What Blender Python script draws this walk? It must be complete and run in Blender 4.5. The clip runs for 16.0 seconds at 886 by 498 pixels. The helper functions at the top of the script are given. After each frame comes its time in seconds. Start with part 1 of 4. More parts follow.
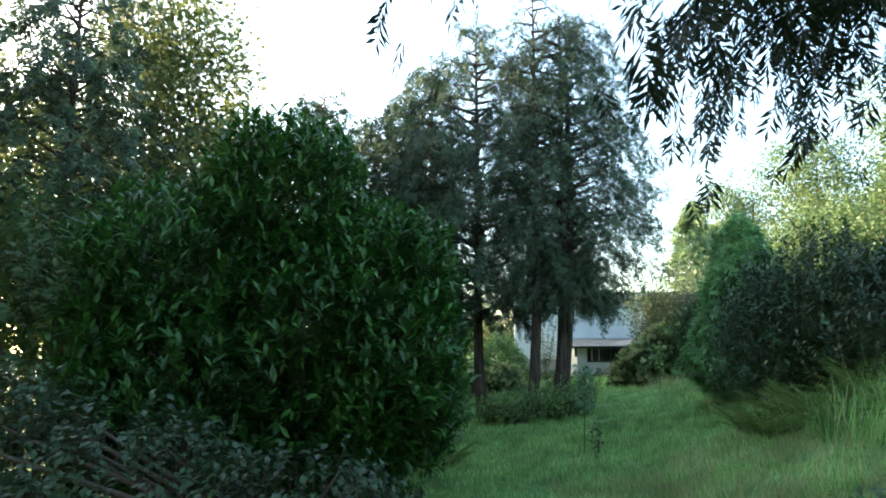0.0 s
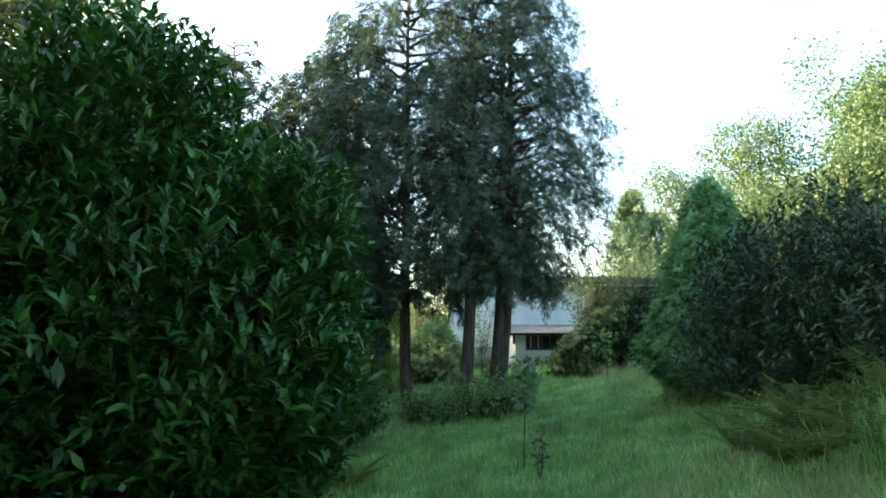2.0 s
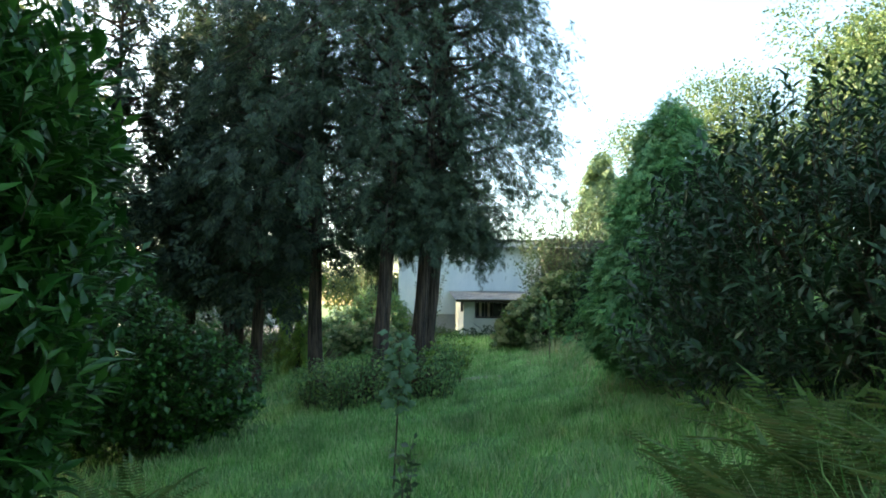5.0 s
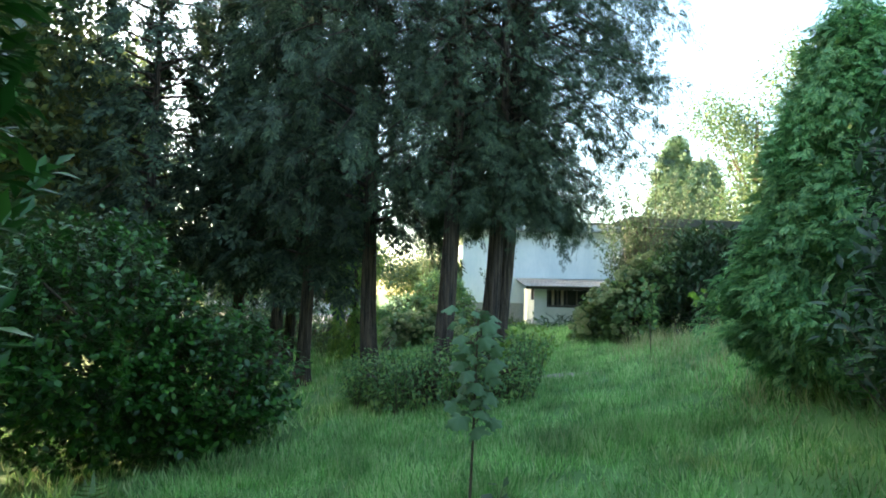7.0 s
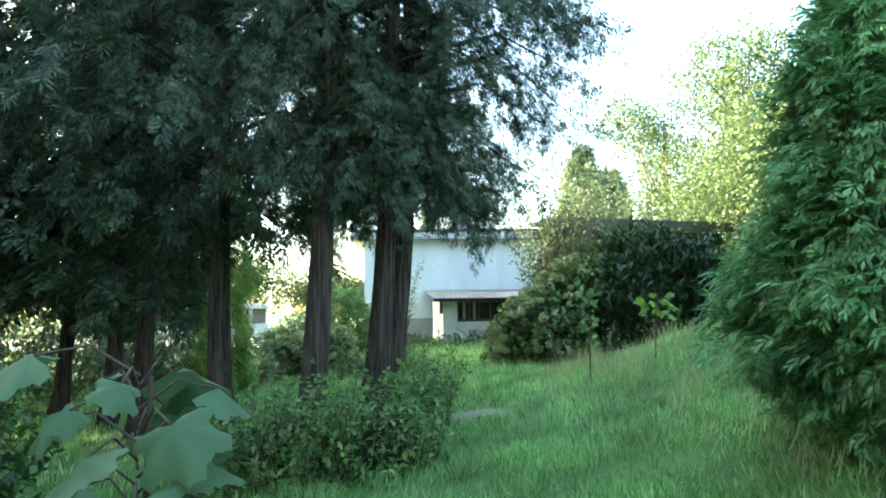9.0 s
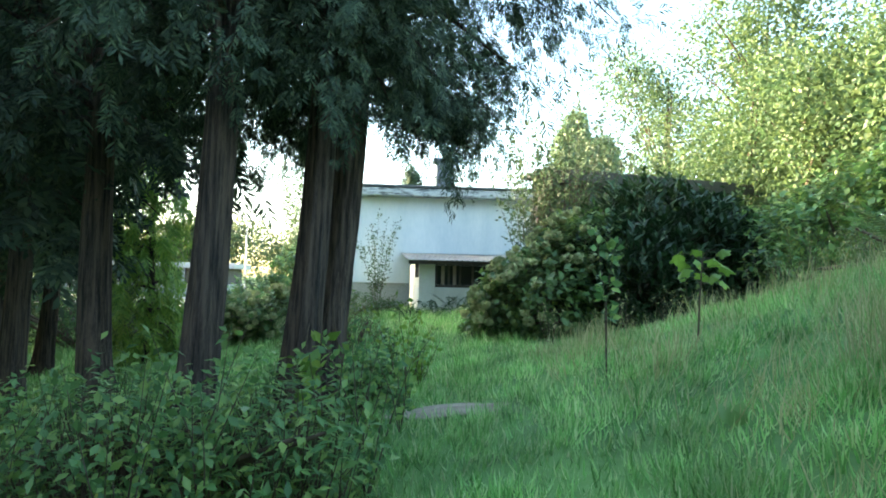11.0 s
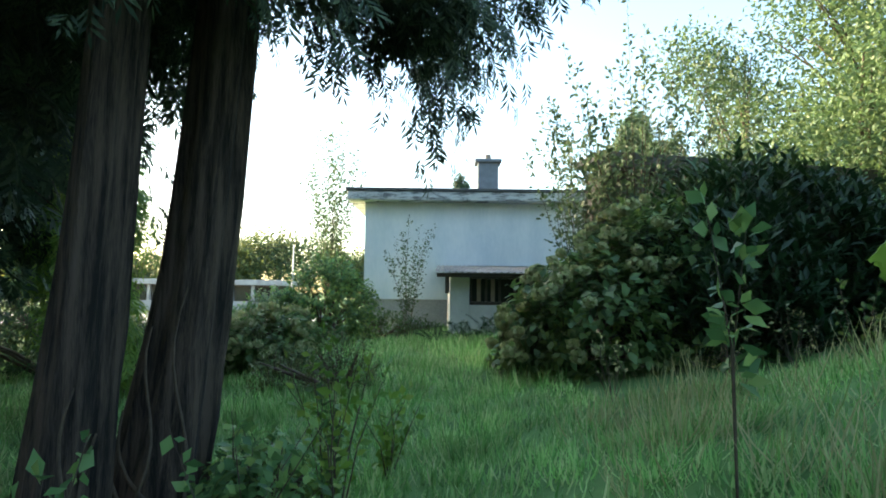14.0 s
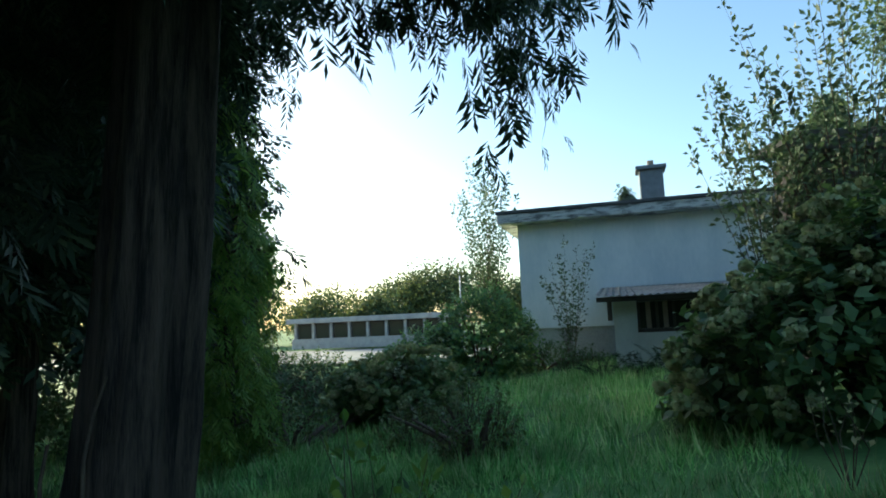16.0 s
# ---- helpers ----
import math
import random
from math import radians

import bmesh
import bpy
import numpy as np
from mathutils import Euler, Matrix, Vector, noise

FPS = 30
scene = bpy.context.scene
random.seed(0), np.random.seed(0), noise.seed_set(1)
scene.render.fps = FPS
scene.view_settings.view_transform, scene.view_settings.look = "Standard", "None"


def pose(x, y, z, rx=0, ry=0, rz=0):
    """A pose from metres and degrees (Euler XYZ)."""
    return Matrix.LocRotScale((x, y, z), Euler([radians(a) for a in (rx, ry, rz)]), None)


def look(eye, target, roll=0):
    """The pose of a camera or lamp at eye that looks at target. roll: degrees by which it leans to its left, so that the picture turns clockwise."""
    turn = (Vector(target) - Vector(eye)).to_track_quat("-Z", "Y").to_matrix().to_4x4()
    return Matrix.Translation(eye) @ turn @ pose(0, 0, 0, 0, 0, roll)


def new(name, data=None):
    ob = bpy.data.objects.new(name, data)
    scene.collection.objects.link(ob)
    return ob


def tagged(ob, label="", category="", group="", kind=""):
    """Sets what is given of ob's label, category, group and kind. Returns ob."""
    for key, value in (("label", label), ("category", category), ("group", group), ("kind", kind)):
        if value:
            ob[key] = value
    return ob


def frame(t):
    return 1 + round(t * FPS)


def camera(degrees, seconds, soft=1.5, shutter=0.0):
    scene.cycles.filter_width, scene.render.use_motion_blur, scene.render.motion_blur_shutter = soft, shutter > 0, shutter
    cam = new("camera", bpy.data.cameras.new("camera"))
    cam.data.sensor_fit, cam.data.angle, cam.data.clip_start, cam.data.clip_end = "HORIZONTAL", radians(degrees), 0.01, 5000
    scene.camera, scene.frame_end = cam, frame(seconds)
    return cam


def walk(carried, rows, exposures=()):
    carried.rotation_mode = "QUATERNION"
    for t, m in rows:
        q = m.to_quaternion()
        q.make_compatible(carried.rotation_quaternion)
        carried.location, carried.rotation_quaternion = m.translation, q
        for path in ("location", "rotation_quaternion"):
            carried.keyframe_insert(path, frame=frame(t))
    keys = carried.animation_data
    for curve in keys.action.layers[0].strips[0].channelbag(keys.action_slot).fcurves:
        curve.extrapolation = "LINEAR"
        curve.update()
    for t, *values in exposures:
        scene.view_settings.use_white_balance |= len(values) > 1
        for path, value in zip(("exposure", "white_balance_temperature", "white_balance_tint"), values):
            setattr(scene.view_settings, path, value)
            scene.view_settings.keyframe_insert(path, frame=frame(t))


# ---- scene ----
cam = camera(70.0, 16.0, soft=1.8)
PATH = [
    (0, (-0.227, 5.162, 2.248), (-0.518, 7.811, 2.681), -0.1),
    (0.5, (-0.171, 5.814, 2.237), (-0.441, 8.475, 2.614), -2.9),
    (1, (-0.132, 6.560, 2.264), (-0.316, 9.216, 2.713), -1.6),
    (1.5, (-0.090, 7.262, 2.303), (-0.252, 9.931, 2.676), -0.6),
    (2, (-0.003, 7.819, 2.257), (-0.043, 10.492, 2.635), 0.0),
    (2.5, (0.165, 8.284, 2.257), (0.292, 10.953, 2.647), 0.0),
    (3, (0.382, 8.712, 2.186), (0.605, 11.378, 2.549), -0.2),
    (3.2, (0.477, 8.894, 2.183), (0.714, 11.561, 2.531), -0.2),
    (5.3, (1.270, 10.948, 2.286), (1.274, 13.638, 2.519), 0.6),
    (5.5, (1.270, 11.143, 2.291), (1.192, 13.832, 2.525), 0.0),
    (6, (1.188, 11.671, 2.233), (0.986, 14.353, 2.461), 1.2),
    (6.5, (1.110, 12.255, 2.221), (0.903, 14.939, 2.429), 3.2),
    (7, (1.067, 12.918, 2.090), (0.879, 15.605, 2.287), 1.2),
    (7.5, (1.084, 13.554, 2.122), (0.992, 16.246, 2.307), 1.5),
    (8, (1.091, 14.184, 2.105), (1.112, 16.880, 2.264), 4.4),
    (8.5, (1.235, 15.000, 2.094), (1.343, 17.689, 2.318), 1.2),
    (9, (1.392, 15.856, 2.086), (1.581, 18.536, 2.350), -0.8),
    (9.5, (1.507, 16.504, 2.113), (1.739, 19.189, 2.276), 1.2),
    (9.7, (1.531, 16.760, 2.113), (1.777, 19.447, 2.242), 2.0),
    (11.8, (2.040, 19.242, 1.866), (2.292, 21.927, 2.010), 0.8),
    (12, (2.086, 19.395, 1.868), (2.349, 22.078, 2.024), 1.9),
    (12.5, (2.228, 19.841, 1.851), (2.480, 22.522, 2.034), 1.6),
    (13, (2.414, 20.401, 1.945), (2.572, 23.092, 2.121), 1.4),
    (13.5, (2.541, 20.994, 1.945), (2.601, 23.688, 2.097), 0.0),
    (14, (2.677, 21.538, 1.982), (2.680, 24.231, 2.174), 0.7),
    (14.5, (2.766, 22.028, 1.971), (2.614, 24.714, 2.186), 0.2),
    (15, (2.835, 22.370, 2.063), (2.508, 25.038, 2.299), -0.1),
    (15.5, (2.936, 22.737, 2.142), (2.418, 25.368, 2.449), 0.1),
    (16, (3.004, 23.049, 2.126), (2.300, 25.636, 2.437), -2.6),
]
walk(cam, [(t, look(eye, target, roll)) for t, eye, target, roll in PATH],
     exposures=[(0, 2.75, 6500, 5), (2, 2.75, 6500, 5), (3, 2.55, 6500, 6), (6.0, 2.85, 6500, 5), (7.5, 3.3, 6500, 4), (9.0, 3.5, 6450, 3), (11.8, 3.1, 6400, 4), (13.0, 2.85, 6400, 4), (14.0, 2.4, 6300, 5), (15.0, 1.7, 6100, 6), (16.0, 1.2, 5500, 0)])

# ---- light ----
SUN_AZ, SUN_EL = radians(298), radians(13)      # compass way to the sun: clockwise from +y
world = bpy.data.worlds.new("evening_sky")
scene.world = world
world.use_nodes = True
wn, wl = world.node_tree.nodes, world.node_tree.links
sky = wn.new("ShaderNodeTexSky")
sky.sky_type, sky.sun_disc = "NISHITA", False
sky.sun_elevation, sky.sun_rotation = SUN_EL, SUN_AZ
sky.air_density, sky.dust_density, sky.ozone_density = 1.0, 1.6, 1.0
wn["Background"].inputs[1].default_value = 0.15
wl.new(sky.outputs[0], wn["Background"].inputs[0])
sun = new("sun", bpy.data.lights.new("sun", "SUN"))
sun.data.energy, sun.data.angle, sun.data.color = 4.6, radians(0.6), (1.0, 0.82, 0.5)
sun.matrix_world = look((math.sin(SUN_AZ) * 60, math.cos(SUN_AZ) * 60, 60 * math.tan(SUN_EL)), (0, 0, 0))
rng = np.random.default_rng(7)


# ---- materials ----
def nodes_of(name):
    m = bpy.data.materials.new(name)
    m.use_nodes = True
    return m, m.node_tree.nodes, m.node_tree.links


def ramp(n, stops):
    r = n.new("ShaderNodeValToRGB")
    while len(r.color_ramp.elements) < len(stops):
        r.color_ramp.elements.new(0.5)
    for e, (p, c) in zip(r.color_ramp.elements, stops):
        e.position, e.color = p, (*c, 1)
    return r


def leaf_material(name, colours, rough=0.45, through_light=0.35, coat=0.0, vary=0.25, shine=0.5):
    """Leaves that differ piece by piece and let some light through."""
    m, n, l = nodes_of(name)
    b = n["Principled BSDF"]
    geo = n.new("ShaderNodeNewGeometry")
    k = len(colours)
    r = ramp(n, [(i / max(k - 1, 1), c) for i, c in enumerate(colours)])
    l.new(geo.outputs["Random Per Island"], r.inputs[0])
    tc = n.new("ShaderNodeTexCoord")
    big = n.new("ShaderNodeTexNoise")
    big.inputs["Scale"].default_value = 1.3
    l.new(tc.outputs["Object"], big.inputs["Vector"])
    hsv = n.new("ShaderNodeHueSaturation")
    mp = n.new("ShaderNodeMapRange")
    mp.inputs[1].default_value, mp.inputs[2].default_value = 0.3, 0.7
    mp.inputs[3].default_value, mp.inputs[4].default_value = 1 - vary, 1 + vary
    l.new(big.outputs["Fac"], mp.inputs[0])
    l.new(mp.outputs[0], hsv.inputs["Value"])
    l.new(r.outputs[0], hsv.inputs["Color"])
    l.new(hsv.outputs[0], b.inputs["Base Color"])
    b.inputs["Roughness"].default_value = rough
    b.inputs["Specular IOR Level"].default_value = shine
    b.inputs["Coat Weight"].default_value = coat
    b.inputs["Coat Roughness"].default_value = 0.25
    tr = n.new("ShaderNodeBsdfTranslucent")
    l.new(hsv.outputs[0], tr.inputs[0])
    mix = n.new("ShaderNodeMixShader")
    mix.inputs[0].default_value = through_light
    l.new(b.outputs[0], mix.inputs[1])
    l.new(tr.outputs[0], mix.inputs[2])
    l.new(mix.outputs[0], n["Material Output"].inputs[0])
    return m


def solid(name, c1, c2, scale=6.0, rough=0.8, bump=0.3, stretch=(1, 1, 1), metal=0.0, detail=8.0, low=0.35, high=0.65):
    m, n, l = nodes_of(name)
    b = n["Principled BSDF"]
    tc, mapping = n.new("ShaderNodeTexCoord"), n.new("ShaderNodeMapping")
    mapping.inputs["Scale"].default_value = stretch
    l.new(tc.outputs["Object"], mapping.inputs[0])
    no = n.new("ShaderNodeTexNoise")
    no.inputs["Scale"].default_value, no.inputs["Detail"].default_value = scale, detail
    l.new(mapping.outputs[0], no.inputs["Vector"])
    fine = n.new("ShaderNodeTexNoise")
    fine.inputs["Scale"].default_value, fine.inputs["Detail"].default_value = scale * 9, 4
    l.new(mapping.outputs[0], fine.inputs["Vector"])
    mix = n.new("ShaderNodeMath")
    mix.operation, mix.inputs[1].default_value = "MULTIPLY_ADD", 0.3
    l.new(fine.outputs["Fac"], mix.inputs[0])
    sc = n.new("ShaderNodeMath")
    sc.operation, sc.inputs[1].default_value = "MULTIPLY", 0.7
    l.new(no.outputs["Fac"], sc.inputs[0])
    l.new(sc.outputs[0], mix.inputs[2])
    r = ramp(n, [(low, c1), (high, c2)])
    l.new(mix.outputs[0], r.inputs[0])
    l.new(r.outputs[0], b.inputs["Base Color"])
    b.inputs["Roughness"].default_value, b.inputs["Metallic"].default_value = rough, metal
    bp = n.new("ShaderNodeBump")
    bp.inputs["Strength"].default_value, bp.inputs["Distance"].default_value = bump, 0.03
    l.new(mix.outputs[0], bp.inputs["Height"])
    l.new(bp.outputs[0], b.inputs["Normal"])
    return m


M_LAUREL = leaf_material("laurel_leaf", [(0.016, 0.06, 0.01), (0.032, 0.11, 0.016), (0.075, 0.185, 0.03)], 0.34, 0.28, 0.0, shine=0.4)
M_CYPRESS = leaf_material("cypress_spray", [(0.026, 0.046, 0.03), (0.052, 0.086, 0.052), (0.11, 0.15, 0.08)], 0.6, 0.25, vary=0.35, shine=0.25)
# Darkened cedar sprays: the shade overhead is put into their colour.
M_CEDAR_SHADED = leaf_material("shaded_cedar_spray", [(0.012, 0.022, 0.015), (0.022, 0.036, 0.024), (0.036, 0.052, 0.032)], 0.7, 0.1, shine=0.2)
M_THUJA = leaf_material("thuja_spray", [(0.06, 0.17, 0.06), (0.14, 0.32, 0.11), (0.27, 0.45, 0.16)], 0.55, 0.4, vary=0.3)
M_PALE = leaf_material("pale_conifer_spray", [(0.08, 0.14, 0.07), (0.13, 0.2, 0.09), (0.2, 0.26, 0.12)], 0.6, 0.35)
M_SHRUB = leaf_material("shrub_leaf", [(0.035, 0.08, 0.025), (0.06, 0.12, 0.04), (0.09, 0.15, 0.04)], 0.6, 0.35)
M_HYDRANGEA = leaf_material("hydrangea_leaf", [(0.05, 0.11, 0.03), (0.1, 0.18, 0.05), (0.17, 0.24, 0.065)], 0.55, 0.35)
M_LIME = leaf_material("lime_leaf", [(0.1, 0.2, 0.03), (0.16, 0.28, 0.04), (0.25, 0.34, 0.06)], 0.5, 0.4)
M_WEED = leaf_material("weed_leaf", [(0.07, 0.16, 0.055), (0.14, 0.27, 0.085), (0.27, 0.38, 0.1)], 0.5, 0.4)
M_RHODO = leaf_material("rhododendron_leaf", [(0.015, 0.042, 0.014), (0.028, 0.065, 0.024), (0.048, 0.1, 0.038)], 0.42, 0.22, 0.0, shine=0.35)
M_WOODS = leaf_material("woodland_leaf", [(0.06, 0.11, 0.05), (0.095, 0.155, 0.06), (0.15, 0.2, 0.07)], 0.55, 0.35)
# The yellow end of this palette is evening sunlight put into the leaf colour.
M_SUNLIT = leaf_material("sunlit_golden_leaf", [(0.055, 0.09, 0.04), (0.1, 0.135, 0.05), (0.2, 0.2, 0.05)], 0.55, 0.4)
M_GREY = leaf_material("willow_leaf", [(0.06, 0.1, 0.05), (0.09, 0.14, 0.07), (0.13, 0.17, 0.08)], 0.5, 0.35)
M_SYCAMORE = leaf_material("sycamore_leaf", [(0.05, 0.12, 0.06), (0.085, 0.175, 0.09), (0.2, 0.27, 0.07)], 0.5, 0.3, shine=0.3)
M_FERN = leaf_material("fern_leaf", [(0.07, 0.14, 0.03), (0.11, 0.18, 0.04), (0.17, 0.18, 0.05)], 0.55, 0.4)
M_GRASS = leaf_material("grass_blade", [(0.08, 0.2, 0.045), (0.17, 0.37, 0.095), (0.25, 0.46, 0.14), (0.34, 0.52, 0.19), (0.48, 0.53, 0.27)], 0.5, 0.4, vary=0.42)
M_STRAW = leaf_material("straw_blade", [(0.28, 0.28, 0.12), (0.45, 0.42, 0.22), (0.2, 0.3, 0.09)], 0.6, 0.4)
M_FLOWER = leaf_material("hydrangea_petal", [(0.26, 0.33, 0.13), (0.36, 0.4, 0.18), (0.46, 0.44, 0.26)], 0.7, 0.3)
M_BARK = solid("cypress_bark", (0.01, 0.0075, 0.006), (0.1, 0.072, 0.053), 8, 0.95, 1.0, (3.2, 3.2, 0.2), low=0.4, high=0.6)
M_TWIG = solid("twig_bark", (0.05, 0.035, 0.025), (0.12, 0.09, 0.06), 12, 0.9, 0.4)
M_SOIL = solid("lawn_soil", (0.06, 0.13, 0.03), (0.12, 0.24, 0.055), 1.5, 0.95, 0.6)
M_DIRT = solid("bare_earth", (0.2, 0.165, 0.12), (0.33, 0.28, 0.2), 7, 0.95, 0.5)
M_STREET = solid("street_ground", (0.3, 0.28, 0.25), (0.42, 0.4, 0.36), 0.4, 0.9, 0.1)
M_RENDER = solid("white_render", (0.66, 0.7, 0.7), (0.82, 0.83, 0.81), 1.1, 0.9, 0.12, (1, 1, 0.4))
M_CREAM = solid("lean_to_render", (0.62, 0.6, 0.52), (0.76, 0.74, 0.66), 2.5, 0.9, 0.12)
M_MORTAR = solid("mortar", (0.3, 0.3, 0.3), (0.4, 0.4, 0.39), 20, 0.95, 0.2)
M_FASCIA = solid("weathered_fascia", (0.12, 0.12, 0.115), (0.55, 0.55, 0.52), 2.2, 0.8, 0.3, (1, 1, 5), low=0.4, high=0.52)
M_FELT = solid("roofing_felt", (0.06, 0.06, 0.06), (0.12, 0.12, 0.115), 4, 0.9, 0.3)
M_SLATE = solid("slate_cladding", (0.13, 0.15, 0.17), (0.2, 0.22, 0.245), 5, 0.6, 0.2)
M_CLAY = solid("clay_pot", (0.25, 0.19, 0.14), (0.34, 0.27, 0.2), 8, 0.9, 0.2)
M_SHEET = solid("corrugated_sheet", (0.22, 0.21, 0.2), (0.5, 0.5, 0.47), 2, 0.7, 0.3, low=0.4, high=0.6)
M_DARKWOOD = solid("dark_wood", (0.03, 0.024, 0.02), (0.08, 0.065, 0.05), 4, 0.75, 0.4, (1, 1, 0.25))
M_SHEDWOOD = solid("shed_boards", (0.05, 0.05, 0.045), (0.12, 0.115, 0.1), 3, 0.85, 0.4, (1, 1, 0.2))
M_CONCRETE = solid("pale_concrete", (0.3, 0.29, 0.28), (0.44, 0.43, 0.4), 1.5, 0.85, 0.1)
M_STEEL = solid("galvanised_steel", (0.35, 0.36, 0.37), (0.5, 0.5, 0.5), 6, 0.5, 0.05, metal=0.6)
M_GLASS, _n, _l = nodes_of("window_glass")
_n["Principled BSDF"].inputs["Base Color"].default_value = (0.02, 0.022, 0.022, 1)
_n["Principled BSDF"].inputs["Roughness"].default_value = 0.08


# ---- building blocks ----
def link_mesh(name, verts, tris, material, parent=None, label="", smooth=False):
    """Vertices (n, 3) and triangles (m, 3) as one mesh object."""
    me = bpy.data.meshes.new(name)
    verts, tris = np.asarray(verts, np.float32), np.asarray(tris, np.int32)
    me.vertices.add(len(verts))
    me.vertices.foreach_set("co", verts.ravel())
    me.loops.add(3 * len(tris))
    me.loops.foreach_set("vertex_index", tris.ravel())
    me.polygons.add(len(tris))
    me.polygons.foreach_set("loop_start", np.arange(0, 3 * len(tris), 3, dtype=np.int32))
    if smooth:
        me.polygons.foreach_set("use_smooth", np.ones(len(tris), bool))
    me.update(calc_edges=True)
    me.materials.append(material)
    ob = new(name, me)
    ob.parent = parent
    if label:
        tagged(ob, label)
    return ob


def part(name, bm, material, parent=None, label=""):
    me = bpy.data.meshes.new(name)
    bm.to_mesh(me)
    bm.free()
    me.materials.append(material)
    ob = new(name, me)
    ob.parent = parent
    if label:
        tagged(ob, label)
    return ob


def thing(name, label, category, place=(0, 0, 0), group="", kind=""):
    ob = new(name)
    ob.location = place
    return tagged(ob, label, category, group, kind)


def box_bm(x0, y0, z0, x1, y1, z1, bevel=0.0, bm=None):
    bm = bm or bmesh.new()
    made = bmesh.ops.create_cube(bm, size=1, matrix=Matrix.LocRotScale(((x0 + x1) / 2, (y0 + y1) / 2, (z0 + z1) / 2), None, (x1 - x0, y1 - y0, z1 - z0)))
    if bevel:
        edges = {e for v in made["verts"] for e in v.link_edges}
        bmesh.ops.bevel(bm, geom=list(edges), offset=bevel, segments=1, affect="EDGES")
    return bm


def unit(v):
    return v / np.maximum(np.linalg.norm(v, axis=-1, keepdims=True), 1e-9)


def rand_dirs(n):
    return unit(rng.normal(size=(n, 3)))


def scatter(template, places, ways, ups, sizes, widths=None):
    """Copies of a template (x across, y along, z up) as one vertex and triangle array."""
    tv, tf = template
    ways = unit(ways)
    across = unit(np.cross(ways, ups) + 1e-6)
    normal = np.cross(across, ways)
    w = sizes if widths is None else widths
    v = (places[:, None] + tv[None, :, 0:1] * (across * w[:, None])[:, None] + tv[None, :, 1:2] * (ways * sizes[:, None])[:, None]
         + tv[None, :, 2:3] * (normal * sizes[:, None])[:, None])
    f = tf[None] + (np.arange(len(places)) * len(tv))[:, None, None]
    return v.reshape(-1, 3), f.reshape(-1, 3)


def merge(*chunks):
    vs, fs, n = [], [], 0
    for v, f in chunks:
        vs.append(v)
        fs.append(f + n)
        n += len(v)
    return np.concatenate(vs), np.concatenate(fs)


def leaf_template(width=0.22, curl=-0.08):
    v = np.array([(0, 0, 0), (-width * 0.9, 0.32, 0.05), (0, 0.33, 0), (width * 0.9, 0.32, 0.05), (-width, 0.65, 0.04), (0, 0.67, -0.01), (width, 0.65, 0.04), (0, 1, curl)])
    f = np.array([(0, 2, 1), (0, 3, 2), (1, 2, 5), (1, 5, 4), (2, 3, 6), (2, 6, 5), (4, 5, 7), (5, 6, 7)])
    return v, f


def light_leaf_template(width):
    v = np.array([(0, 0, 0), (-width, 0.48, 0.05), (0, 0.5, -0.02), (width, 0.48, 0.05), (0, 1, -0.08)])
    return v, np.array([(0, 2, 1), (0, 3, 2), (1, 2, 4), (2, 3, 4)])


def small_leaf_template(width=0.28):
    return np.array([(0, 0, 0), (-width, 0.5, 0.06), (0, 1, -0.05), (width, 0.5, 0.06)]), np.array([(0, 2, 1), (0, 3, 2)])


def spray_template(pairs=7, droop=0.25, reach=0.3, ragged=0.3, thick=0.17, sweep=0.3):
    """A fern frond: a midrib with narrow side leaflets that shorten to the tip."""
    v, f = [], []
    r = random.Random(pairs)
    for i in range(pairs):
        y = 0.06 + 0.86 * i / pairs
        z = -droop * y * y
        for side in (-1, 1):
            length = reach * (1 - 0.62 * y) * (1 - ragged * r.random()) * (0.5 + min(1, y * 3) * 0.5)
            k = len(v)
            v += [(0, y, z), (side * length * 0.45, y + thick + sweep * 0.2, z - 0.02), (side * length, y + sweep * length / reach, z - 0.12 * length / reach), (side * length * 0.6, y + sweep * 0.12, z - 0.04)]
            f += [(k, k + 1, k + 2), (k, k + 2, k + 3)]
    k = len(v)
    v += [(-0.03, 0.8, -droop * 0.64), (0, 1.08, -droop * 1.15), (0.03, 0.8, -droop * 0.64)]
    f += [(k, k + 2, k + 1)]
    return np.array(v), np.array(f)


def lacy_template(shoots=8, seed=3, thick=0.06, droop=0.3):
    """A flat, uneven fan of narrow shoots off one stalk, as on cypress and thuja."""
    r = random.Random(seed)
    v, f = [], []
    for i in range(shoots + 1):
        y = 0.1 + 0.62 * i / shoots
        turn = 0.0 if i == shoots else (1 if i % 2 else -1) * radians(r.uniform(28, 58))
        long = (0.62 - 0.3 * y) * r.uniform(0.65, 1.15)
        dx, dy = math.sin(turn), math.cos(turn)
        k = len(v)
        for along, wide in ((0, 0), (0.55, 1), (1, 0), (0.45, -1)):
            px, py = dx * long * along + dy * thick * wide, y + dy * long * along - dx * thick * wide
            v.append((px, py, -droop * (py * py + 0.5 * px * px)))
        f += [(k, k + 1, k + 2), (k, k + 2, k + 3)]
    return np.array(v), np.array(f)


def blade_template():
    v = np.array([(-0.5, 0, 0), (0.5, 0, 0), (-0.4, 0.5, 0.05), (0.4, 0.5, 0.05), (0, 1, 0.32)])
    return v, np.array([(0, 1, 3), (0, 3, 2), (2, 3, 4)])


